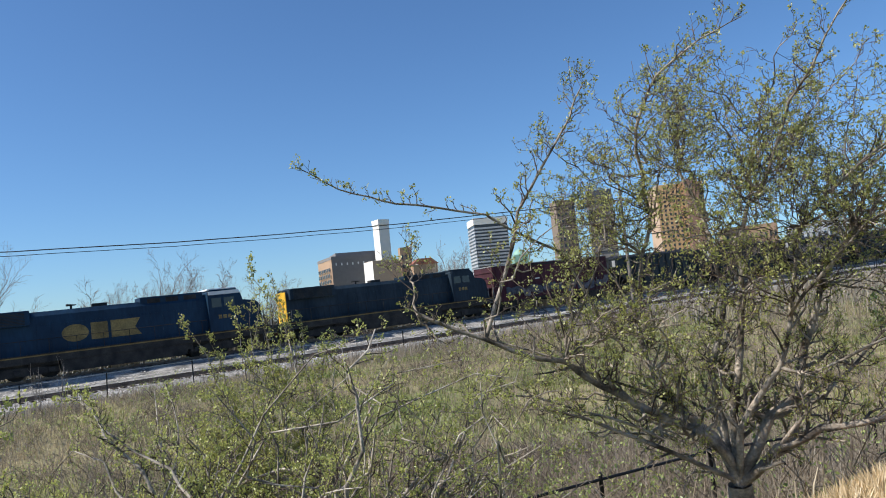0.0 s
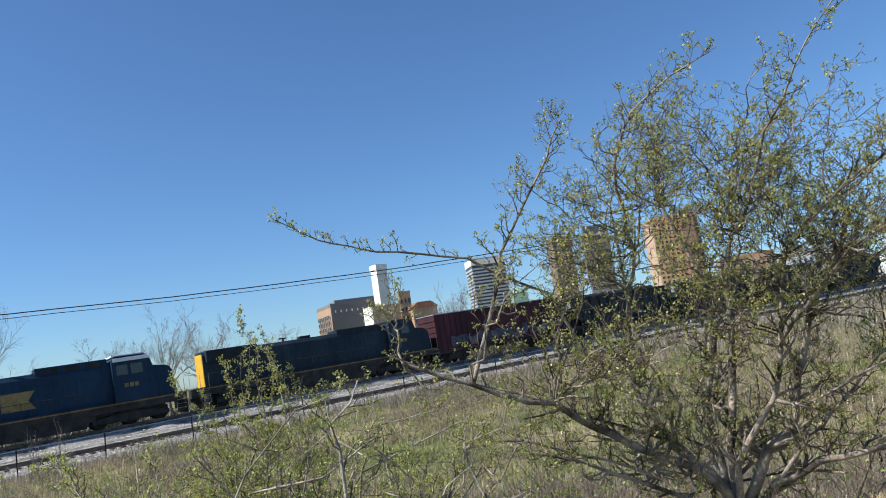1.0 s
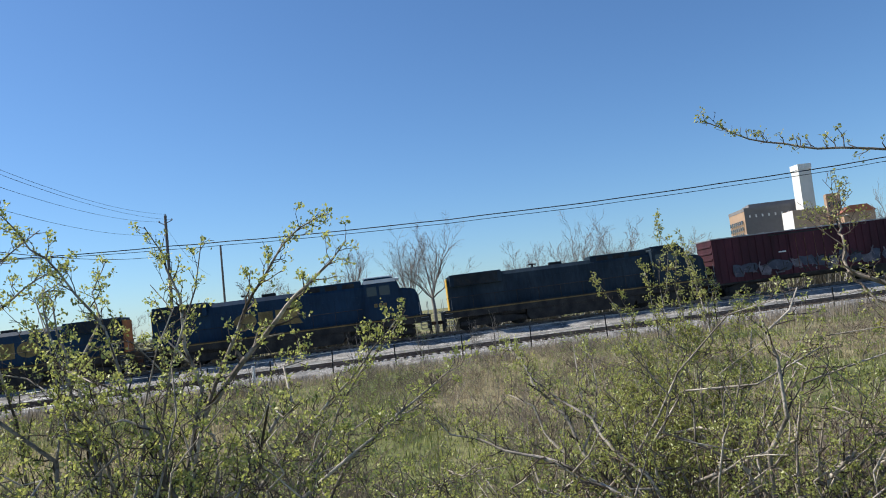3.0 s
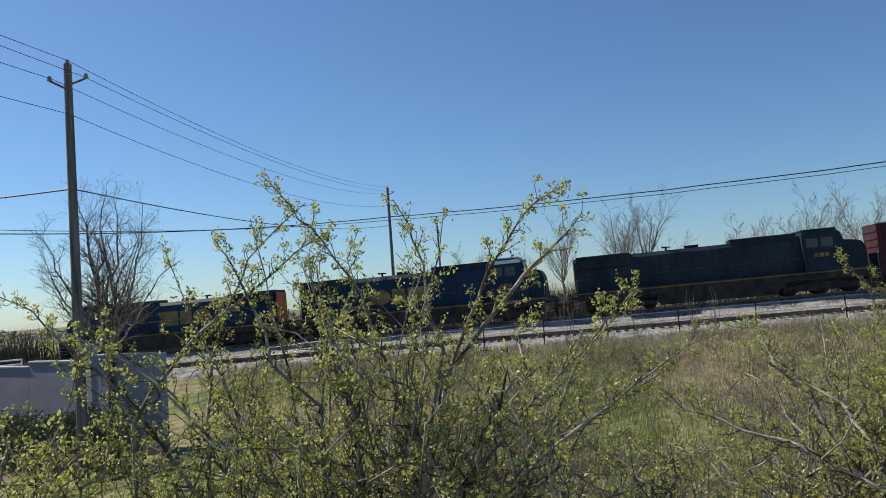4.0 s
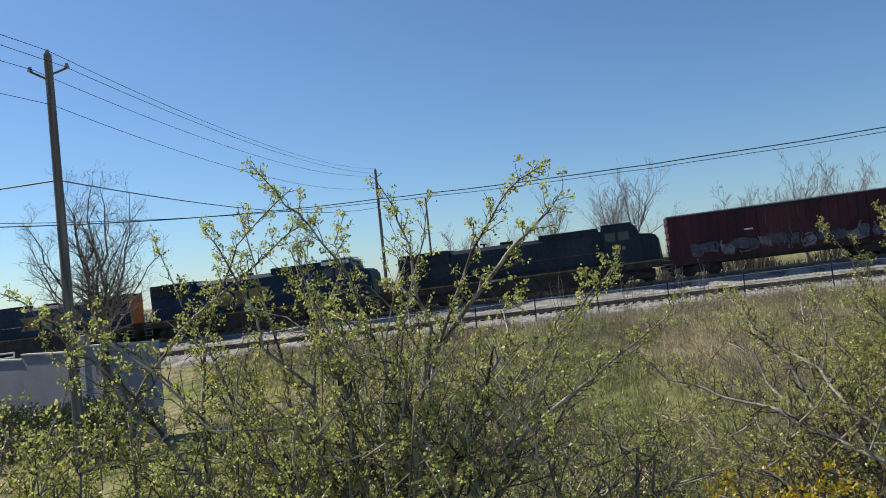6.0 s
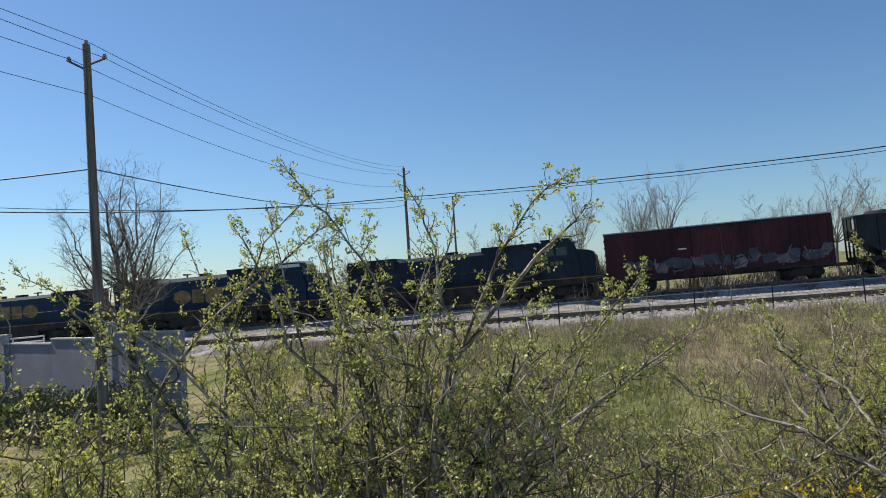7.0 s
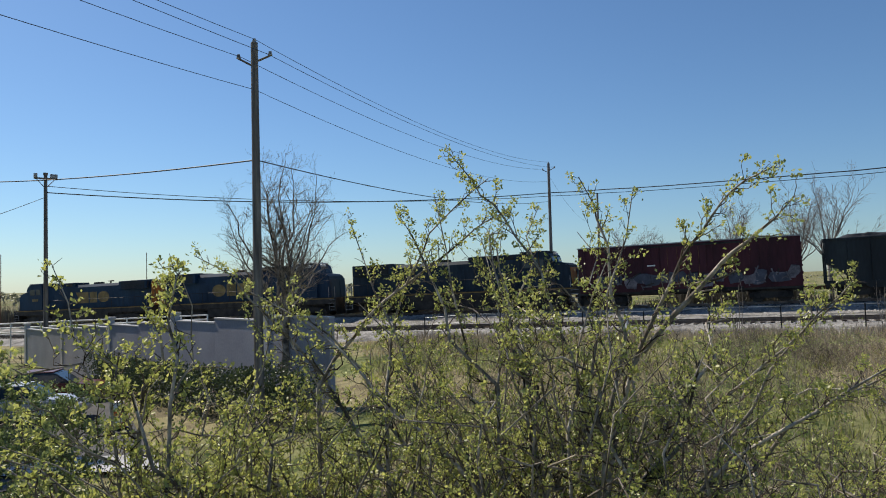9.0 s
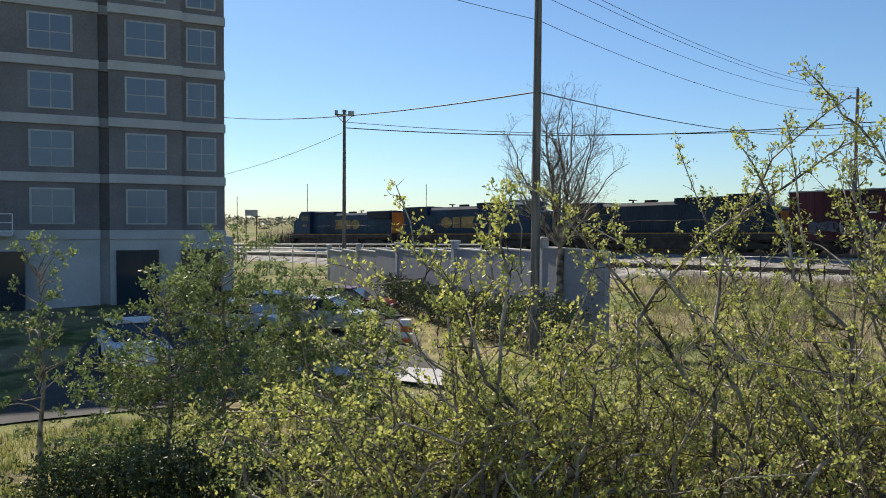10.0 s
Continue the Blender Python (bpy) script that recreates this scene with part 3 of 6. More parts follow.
def boxcar(length, label):
    """A 50-foot boxcar; 0 is its middle."""
    root = tagged(new("boxcar"), label, "boxcar", group="wagons of the train")
    h = length / 2
    bm = B()
    box(bm, -h, h, -1.48, 1.48, 1.05, 4.5, 0.03)
    body = part("body", bm, BOX_RED, root)
    x = -h + 0.25
    while x < h - 0.1:
        if abs(x) > 1.75:
            for y in (-1.49, 1.49):
                bm = B()
                box(bm, x - 0.05, x + 0.05, y - 0.045, y + 0.045, 1.1, 4.42)
                part("side_post", bm, BOX_RED, body)
        x += 0.62
    for e in (-h, h):
        for k in range(6):
            bm = B()
            box(bm, e - 0.06, e + 0.06, -1.35, 1.35, 1.35 + 0.52 * k, 1.5 + 0.52 * k, 0.03)
            part("end_rib", bm, BOX_RED, body)
    bm = B()
    prism(bm, [(-h - 0.05, 4.5), (h + 0.05, 4.5), (h + 0.05, 4.58), (-h - 0.05, 4.58)], -1.52, 1.52)
    for x in np.arange(-h + 0.5, h, 1.2):
        box(bm, x - 0.04, x + 0.04, -1.45, 1.45, 4.58, 4.62)
    part("roof", bm, GREY, root, "pale weathered metal roof")
    for y in (-1, 1):
        bm = B()
        box(bm, -1.6, 1.6, y * 1.54 - 0.03, y * 1.54 + 0.03, 1.15, 4.3, 0.02)
        d = part("sliding_door", bm, BOX_RED, root)
        bm = B()
        for x in (-1.1, -0.4, 0.4, 1.1):
            cyl(bm, (x, y * 1.6, 1.2), (x, y * 1.6, 4.2), 0.02, seg=6)
        part("locking_bar", bm, RUST, d)
        bm = B()
        for z in (1.1, 4.32):
            box(bm, -4, 3.2, y * 1.55 - 0.03, y * 1.55 + 0.03, z - 0.05, z + 0.05)
        part("door_track", bm, BLACK, root)
    # spray-painted shapes low on the side that faces the hill
    rng = random.Random(8)
    for k in range(15):
        x, z, w, hh = -7.1 + 0.93 * k + rng.uniform(-0.2, 0.2), 1.75 + rng.uniform(-0.12, 0.3), rng.uniform(0.35, 0.75), rng.uniform(0.35, 0.68)
        lean = rng.uniform(-0.25, 0.25)
        pts = [(x + (w + rng.uniform(-.12, .12)) * math.cos(a / 8 * 6.283) + lean * math.sin(a / 8 * 6.283), z + (hh + rng.uniform(-.1, .1)) * max(-0.8, min(0.8, 1.2 * math.sin(a / 8 * 6.283)))) for a in range(8)]
        bm = B()
        prism(bm, pts, 1.585 + 0.0004 * k, 1.586 + 0.0004 * k)
        part("graffiti", bm, TAG_BLUE if k % 3 else TAG_PALE, body, "dim sprayed paint patch")
    for k in range(70):
        x, z = -7.2 + 13.6 * k / 70 + rng.uniform(-0.15, 0.15), 1.6 + rng.uniform(-0.3, 0.75)
        hh, w, a = rng.uniform(0.1, 0.34), rng.uniform(0.025, 0.06), rng.choice((0.1, 1.5, 1.2, -0.4, 0.5)) + rng.uniform(-0.15, 0.15)
        c, sn = math.cos(a), math.sin(a)
        pts = [(x + u * c - v * sn, z + u * sn + v * c) for u, v in ((-w, -hh), (w, -hh), (w * 1.2, 0), (w, hh), (-w, hh), (-w * 0.6, 0))]
        bm = B()
        prism(bm, pts, 1.593, 1.596)
        part("graffiti", bm, TAG_PALE if rng.random() < 0.6 else BLACK, body, "sprayed paint stroke")
    bm = B()
    box(bm, 2.0, 2.6, 1.575, 1.58, 2.9, 3.0)
    part("stencil_bar", bm, WHITE, body)
    wagon_gear(root, h)
    return root


def wagon_gear(root, h):
    bm = B()
    box(bm, -h, h, -0.35, 0.35, 0.75, 1.1)
    for y in (-1.4, 1.4):
        box(bm, -h, h, y - 0.06, y + 0.06, 0.9, 1.1)
    part("underframe", bm, BLACK, root)
    for e in (-1, 1):
        bm = B()
        box(bm, min(e * h, e * (h + 0.75)), max(e * h, e * (h + 0.75)), -0.12, 0.12, 0.72, 0.98, 0.04)
        part("coupler", bm, RUST, root)
        for y in (-1.45, 1.45):
            bm = B()
            for k in range(7):
                cyl(bm, (e * (h - 0.5), y, 0.7 + 0.45 * k), (e * (h - 0.05), y, 0.7 + 0.45 * k), 0.018, seg=6)
            cyl(bm, (e * (h - 0.5), y, 0.6), (e * (h - 0.5), y, 3.6), 0.018, seg=6)
            cyl(bm, (e * (h - 0.05), y, 0.6), (e * (h - 0.05), y, 3.6), 0.018, seg=6)
            part("ladder", bm, BLACK, root)
        truck(root, e * (h - 2.1), (-0.88, 0.88), 0.46, 1.0)


def hopper(label):
    """An open coal hopper with ribs, sloped ends and a heaped load; 0 is its middle."""
    root = tagged(new("hopper_wagon"), label, "hopper wagon", group="wagons of the train")
    h = 7.6
    bm = B()
    prism(bm, [(-h, 2.55), (-h, 4.05), (h, 4.05), (h, 2.55), (5.0, 0.75), (3.0, 0.75), (1.6, 1.5), (0.4, 0.75), (-0.4, 0.75), (-1.6, 1.5), (-3.0, 0.75), (-5.0, 0.75)], -1.5, 1.5)
    body = part("body", bm, HOPPER, root)
    for x in np.linspace(-h + 0.1, h - 0.1, 12):
        zb = 2.5 if abs(x) > 6.5 else 1.3
        for y in (-1.55, 1.55):
            bm = B()
            box(bm, x - 0.06, x + 0.06, y - 0.06, y + 0.06, zb, 4.05)
            part("side_rib", bm, HOPPER, body)
    bm = B()
    for y in (-1.52, 1.52):
        box(bm, -h - 0.05, h + 0.05, y - 0.08, y + 0.08, 4.02, 4.15, 0.02)
        box(bm, -h, h, y - 0.06, y + 0.06, 1.05, 1.25)
    for e in (-h, h):
        box(bm, e - 0.08, e + 0.08, -1.5, 1.5, 4.02, 4.15)
        for y in (-1.4, -0.5, 0.5, 1.4):
            box(bm, e - 0.06, e + 0.06, y - 0.05, y + 0.05, 1.1, 4.05)
    part("top_rail", bm, HOPPER, body)
    bm = B()
    for e in (-1, 1):
        box(bm, e * h - 0.07, e * h + 0.07, 1.0, 1.45, 3.2, 3.9)
    part("end_sheet", bm, GREY, body)
    bm = B()
    bmesh.ops.create_grid(bm, x_segments=40, y_segments=8, size=1, matrix=Matrix.Diagonal((h - 0.1, 1.42, 1, 1)))
    rng = random.Random(4)
    for v in bm.verts:
        edge = min(1.0, (h - 0.1 - abs(v.co.x)) / 1.5) * min(1.0, (1.43 - abs(v.co.y)) / 0.7)
        v.co.z = 3.95 + edge * (0.45 + rng.uniform(-0.08, 0.08))
    part("coal_load", bm, COAL, root, "heaped black coal")
    wagon_gear(root, h)
    return root


TRAIN = []   # thing, metres along the track at the start, turned round or not
SPEED, LEAD = 6.56, -22.84
third = locomotive(GREYBLUE, NOSE_GOLD, GREYBLUE, "faded dark blue freight locomotive with a golden yellow end", False)
second = locomotive(BLUE, BLUE, WHITE, "dark blue freight locomotive with worn gold marks, white cab roof", True, tall=0.11)
first = locomotive(BLUE, BLUE, BLUE, "dark blue leading freight locomotive of the train", True, SHADED_GOLD)
red_boxcar = boxcar(15.6, "oxide red boxcar with spray paint along its lower side")
TRAIN += [(third, LEAD - 10.3, False), (second, LEAD - 10.3 + 22.4, False), (first, LEAD - 10.3 + 44.8, True), (red_boxcar, LEAD - 21.0 - 7.8, False)]
coal = hopper("black ribbed hopper wagon heaped with coal")
TRAIN.append((coal, LEAD - 21.0 - 15.6 - 1.4 - 7.6, False))
for k in range(1, 4):
    another = hopper("black ribbed hopper wagon heaped with coal")
    TRAIN.append((another, LEAD - 21.0 - 15.6 - 1.4 - 7.6 - 16.7 * k, False))


# ---- poles and wires ----
def utility_pole(yaw, r, top_up, label, brackets=True, transformer=False, turn=0.0):
    base = polar(yaw, r)
    z0 = gz(base.x, base.y)
    root = tagged(new("utility_pole"), label, "utility pole", group="utility poles")
    root.matrix_basis = pose(base.x, base.y, z0, 0, 0, turn)
    h = EYE + r * math.tan(radians(top_up)) - z0
    bm = B()
    cyl(bm, (0, 0, -0.5), (0, 0, h), 0.17, 0.115, 14)
    part("shaft", bm, POLE_WOOD, root)
    if brackets:
        for e, dz in ((-1, -0.55), (1, -0.4)):
            bm = B()
            cyl(bm, (0, 0, h + dz - 0.25), (e * 0.5, 0, h + dz), 0.035, seg=6)
            a = part("bracket_arm", bm, POLE_WOOD, root)
            bm = B()
            for k in range(3):
                cyl(bm, (e * 0.5, 0, h + dz + 0.05 * k), (e * 0.5, 0, h + dz + 0.05 * k + 0.035), 0.075 - 0.012 * k, seg=10)
            part("insulator", bm, CERAMIC, a)
        bm = B()
        for k in range(3):
            cyl(bm, (0, 0, h + 0.05 * k), (0, 0, h + 0.05 * k + 0.035), 0.075 - 0.012 * k, seg=10)
        part("insulator", bm, CERAMIC, root)
    if transformer:
        bm = B()
        cyl(bm, (0.0, 0, h - 0.15), (0.0, 0, h + 0.02), 0.16, seg=8)
        box(bm, -0.75, 0.75, -0.06, 0.06, h - 0.45, h - 0.33)
        part("crossarm", bm, POLE_WOOD, root)
        for x in (-0.65, 0.4, 0.65):
            bm = B()
            box(bm, x - 0.11, x + 0.11, -0.14, 0.1, h - 0.35, h - 0.05, 0.03)
            part("cutout_switch", bm, CERAMIC, root)
        for e in (-1, 1):
            bm = B()
            cyl(bm, (e * 0.6, 0, h - 0.42), (0, 0, h - 1.1), 0.025, seg=6)
            part("brace", bm, RUST, root)
    return root, Vector((base.x, base.y, z0 + h))


P1_root, P1 = utility_pole(73.9, 24.8, 17.82, "tall weathered wooden utility pole with angled insulator brackets", turn=72)
P2_root, P2 = utility_pole(51.1, 65.1, 8.77, "wooden utility pole behind the railway with two insulator brackets", turn=51)
P3_root, P3 = utility_pole(47.4, 96, 6.35, "thin bare wooden pole beyond the railway", brackets=False)
P0_root, P0 = utility_pole(87.5, 59.7, 8.02, "wooden utility pole with a crossarm and switch boxes", brackets=False, transformer=True, turn=100)


def wire(a, b, sag, r=0.012, name="overhead_wire", label="thin black overhead wire between poles", wobble=0.0):
    a, b = Vector(a), Vector(b)
    n = 28
    cu = bpy.data.curves.new(name, "CURVE")
    cu.dimensions, cu.bevel_depth, cu.bevel_resolution = "3D", r, 1
    sp = cu.splines.new("POLY")
    sp.points.add(n)
    rng = random.Random(int(abs(a.x * 7 + b.y * 3)))
    for k in range(n + 1):
        t = k / n
        p = a.lerp(b, t)
        sp.points[k].co = (p.x, p.y, p.z - sag * 4 * t * (1 - t) + rng.uniform(-wobble, wobble), 1)
    cu.materials.append(WIRE)
    me = bpy.data.meshes.new_from_object(bpy.data.objects.new("tmp", cu))
    ob = new(name, me)
    return tagged(ob, label, "overhead wire", group="overhead wires")


def on(p, yaw_off, dz, dx=0.0):
    """A fixing on a pole: dz from its top, dx across the view."""
    v = Vector((p.y, -p.x, 0)).normalized()
    return Vector((p.x, p.y, p.z + dz)) + v * dx


BACK = P1 + (P1 - P2) * 1.2
BACK.z = P1.z + 0.3
for dz, dx, sag in ((0.12, 0, 0.9), (-0.35, 0.42, 0.8), (-0.5, -0.42, 0.9), (-1.55, 0.0, 1.0)):
    wire(on(P1, 0, dz, dx), on(P2, 0, dz * 1.0, dx), sag, 0.009)
    wire(on(P1, 0, dz, dx), BACK + Vector((dx, dx, dz)), sag, 0.009)
wire(on(P1, 0, -3.85), on(P2, 0, -3.3), 0.7, 0.018)
wire(on(P1, 0, -3.85), polar(98, 62, 7.3), 0.6, 0.025)
wire(on(P0, 0, -1.7), polar(99, 70, 2.4), 0.5, 0.018)
wire(on(P2, 0, -1.0), polar(48.2, 96, 4.2), 0.7, 0.01)
# the pair of cables along the railway
RIGHT = polar(-14.0, 71.2, 6.9)
utility_pole(-14.0, 71.2, 7.9, "wooden utility pole beyond the railway before the skyline", turn=20)
utility_pole(-36.0, 110, 5.0, "distant wooden utility pole beyond the railway", turn=20)
for up0, up1, up2, r in ((6.72, 6.55, 6.9, 0.04), (7.15, 6.3, 6.62, 0.024)):
    a, b, c = polar(87.5, 59.7, up0), polar(51.1, 65.1, up1), RIGHT + Vector((0, 0, (up2 - 6.9) * 1.1))
    wire(a, b, 0.75, r, "overhead_cable", "heavy black cable strung along the railway")
    wire(b, c, 1.12, r, "overhead_cable", "heavy black cable strung along the railway", wobble=0.03)
wire(RIGHT, polar(-36, 110, 4.6), 0.9, 0.02, "overhead_cable", "heavy black cable strung along the railway")


# ---- fences ----
def near_fence():
    root = tagged(new("metal_fence"), "low black steel fence at the foot of the slope", "fence")
    pts = []
    for yaw, up in ((4.5, -14.9), (-3.0, -14.5), (-10.1, -13.31), (-18.0, -11.76), (-23.8, -10.95), (-28.6, -10.2), (-32.2, -9.4), (-35.0, -8.6), (-38.0, -8.1)):
        pts.append(polar(yaw, 2.2 / math.tan(radians(-up)), up))
    for p in pts:
        bm = B()
        cyl(bm, (p.x, p.y, p.z - 1.75), (p.x, p.y, p.z + 0.02), 0.026, seg=8)
        cyl(bm, (p.x, p.y, p.z + 0.02), (p.x, p.y, p.z + 0.06), 0.034, 0.01, 8)
        part("post", bm, FENCE_BLACK, root)
    for a, b in zip(pts, pts[1:]):
        for dz in (-0.03, -1.0):
            bm = B()
            cyl(bm, a + Vector((0, 0, dz)), b + Vector((0, 0, dz)), 0.019, seg=8)
            part("rail", bm, FENCE_BLACK, root)


near_fence()


def wire_fence():
    """Thin steel posts with strands between the field and the ballast."""
    root = tagged(new("wire_fence"), "old wire fence on thin posts in dry weeds", "fence")
    pts = []
    rng = random.Random(12)
    for yaw in (-30, -24, -17, -10.5, -3.5, 3.6, 11.2, 19.05, 24.8, 30.05, 35.2, 40.0, 44.6, 49, 53, 57, 61):
        r = 46.0 / math.cos(radians(yaw - TRACK_YAW))
        x, y = polar(yaw, r).xy
        z = gz(x, y)
        pts.append((Vector((x, y, z)), 1.55 + rng.uniform(-0.1, 0.1)))
    for p, h in pts:
        bm = B()
        cyl(bm, p - Vector((0, 0, 0.3)), p + Vector((rng.uniform(-.05, .05), 0, h)), 0.04, seg=6)
        part("post", bm, FENCE_BLACK, root)
    for (a, ha), (b, hb) in zip(pts, pts[1:]):
        for f in (0.97, 0.66, 0.35):
            bm = B()
            cyl(bm, a + Vector((0, 0, ha * f)), b + Vector((0, 0, hb * f)), 0.014, seg=5)
            part("strand", bm, GALVANISED, root)
    p = polar(45.8, 47)
    post = tagged(new("marker_post"), "short white painted marker post beside the railway", "marker post")
    post.matrix_basis = pose(p.x, p.y, gz(p.x, p.y))
    bm = B()
    box(bm, -0.08, 0.08, -0.08, 0.08, -0.2, 1.3, 0.02)
    part("post", bm, WHITE, post)


wire_fence()


def grey_wall():
    a, b = polar(88.6, 60, -2.55), polar(68.5, 25.0, -2.3)
    root = tagged(new("wall_street"), "long grey painted block wall with pale pillars", "wall", kind="structure")
    n = 9
    for k in range(n):
        p, q = a.lerp(b, k / n), a.lerp(b, (k + 1) / n)
        top = max(p.z, q.z) * 0.5 + min(p.z, q.z) * 0.5
        d = (q - p).xy.length
        z0 = min(gz(p.x, p.y), gz(q.x, q.y)) - 0.3
        ang_z = math.degrees(math.atan2(q.y - p.y, q.x - p.x))
        m = pose(p.x, p.y, 0, 0, 0, ang_z)
        bm = B()
        box(bm, 0, d, -0.1, 0.1, z0, top, 0.01)
        part("wall_panel", bm, WALL_GREY, root, m=m)
        bm = B()
        box(bm, 0, d - 0.02, -0.14, 0.14, top, top + 0.07, 0.015)
        part("coping", bm, CONCRETE, root, m=m)
        if k % 2 == 0:
            bm = B()
            box(bm, -0.2, 0.2, -0.14, 0.14, z0, top + 0.3, 0.02)
            box(bm, -0.25, 0.25, -0.2, 0.2, top + 0.3, top + 0.42, 0.03)
            part("pillar", bm, CONCRETE, root, m=m)


grey_wall()


def guard_rail():
    root = tagged(new("guard_rail"), "white railing along a road beyond the wall", "railing")
    a, b = polar(101, 72, -2.0), polar(77, 66, -2.0)
    n = 14
    for k in range(n + 1):
        p = a.lerp(b, k / n)
        bm = B()
        box(bm, p.x - 0.05, p.x + 0.05, p.y - 0.05, p.y + 0.05, gz(p.x, p.y) - 0.2, p.z + 0.05)
        part("post", bm, WHITE, root)
    for dz in (0.0, -0.35, -0.7):
        bm = B()
        cyl(bm, a + Vector((0, 0, dz)), b + Vector((0, 0, dz)), 0.06, seg=6)
        part("rail", bm, WHITE, root)


guard_rail()


# ---- street with parked cars, below the slope ----
def draped(name, corners, mat, label, category, lift=0.05, n=24, kind="structure"):
    a, b, c, d = [Vector((*v, 0)) for v in corners]
    verts, faces = [], []
    for i in range(n + 1):
        for j in range(n + 1):
            p = a.lerp(b, i / n).lerp(d.lerp(c, i / n), j / n)
            verts.append((p.x, p.y, gz(p.x, p.y) + lift))
    for i in range(n):
        for j in range(n):
            k = i * (n + 1) + j
            faces.append((k, k + n + 1, k + n + 2, k + 1))
    ob = new(name, mesh_of(name, verts, faces, [mat], smooth=True))
    return tagged(ob, label, category, kind=kind)


draped("road", [polar(112, 21).xy, polar(81, 24).xy, polar(84, 46).xy, polar(103, 43).xy], ASPHALT, "grey asphalt car park below the slope", "car park")
draped("pavement", [polar(92, 24.2).xy, polar(81, 21.5).xy, polar(81, 23.8).xy, polar(92, 26.5).xy], CONCRETE, "pale concrete pavement slab beside the car park", "pavement", 0.13)


def car(yaw, r, turn, paint, label):
    p = polar(yaw, r)
    root = tagged(new("car"), label, "car", group="parked cars")
    root.matrix_basis = pose(p.x, p.y, gz(p.x, p.y) + 0.05, 0, 0, turn)
    bm = B()
    prism(bm, [(-2.2, 0.3), (2.2, 0.3), (2.25, 0.62), (1.9, 0.86), (0.95, 0.95), (-1.9, 0.98), (-2.25, 0.85)], -0.88, 0.88)
    bmesh.ops.bevel(bm, geom=bm.edges[:], offset=0.07, segments=2, affect="EDGES")
    part("body", bm, paint, root)
    bm = B()
    prism(bm, [(0.95, 0.94), (0.25, 1.42), (-1.2, 1.45), (-1.85, 0.97)], -0.74, 0.74)
    bmesh.ops.bevel(bm, geom=bm.edges[:], offset=0.06, segments=2, affect="EDGES")
    g = part("cabin_glass", bm, GLASS, root)
    bm = B()
    box(bm, -1.15, 0.2, -0.7, 0.7, 1.43, 1.48, 0.02)
    part("roof", bm, paint, g)
    for x in (-1.35, 1.4):
        for y in (-0.85, 0.85):
            bm = B()
            cyl(bm, (0, -0.1, 0), (0, 0.1, 0), 0.32, seg=18)
            w = part("wheel", bm, BLACK, root, m=pose(x, y, 0.32))
            bm = B()
            cyl(bm, (0, -0.11, 0), (0, 0.11, 0), 0.19, seg=12)
            part("rim", bm, GREY, w)
    for y in (-0.6, 0.6):
        bm = B()
        box(bm, 2.17, 2.26, y - 0.16, y + 0.16, 0.6, 0.74, 0.02)
        part("headlight", bm, WHITE, root)
        bm = B()
        box(bm, -2.27, -2.18, y - 0.16, y + 0.16, 0.66, 0.82, 0.02)
        part("tail_light", bm, ROOF_RED, root)


SILVER = material("silver_car_paint", (0.5, 0.5, 0.52), 0.3, 0.5, 0.05)
DARK_CAR = material("dark_red_car_paint", (0.12, 0.02, 0.02), 0.3, 0.1, 0.05)
car(89.0, 33.0, 70, SILVER, "silver saloon car parked below the slope")
car(92.5, 36.0, 70, WHITE, "white saloon car parked below the slope")
car(87.2, 38.5, 70, DARK_CAR, "dark red saloon car parked below the slope")
car(95.5, 33.5, 70, SILVER, "silver saloon car parked near the apartment building")
car(103.0, 27.0, 20, WHITE, "white saloon car parked in front of the apartment building")


def barrel():
    p = polar(83.4, 30)
    root = tagged(new("traffic_barrel"), "orange traffic barrel with white bands standing on the asphalt", "traffic barrel")
    root.matrix_basis = pose(p.x, p.y, gz(p.x, p.y) + 0.05)
    orange = material("orange_plastic", (0.75, 0.13, 0.03), 0.5, vary=0.1)
    for k in range(4):
        bm = B()
        cyl(bm, (0, 0, 0.24 * k), (0, 0, 0.24 * k + 0.24), 0.28 - 0.015 * k, 0.28 - 0.015 * (k + 1), 14)
        part("band", bm, WHITE if k % 2 else orange, root)
    bm = B()
    cyl(bm, (0, 0, 0), (0, 0, 0.05), 0.42, 0.38, 14)
    part("base", bm, BLACK, root)


barrel()


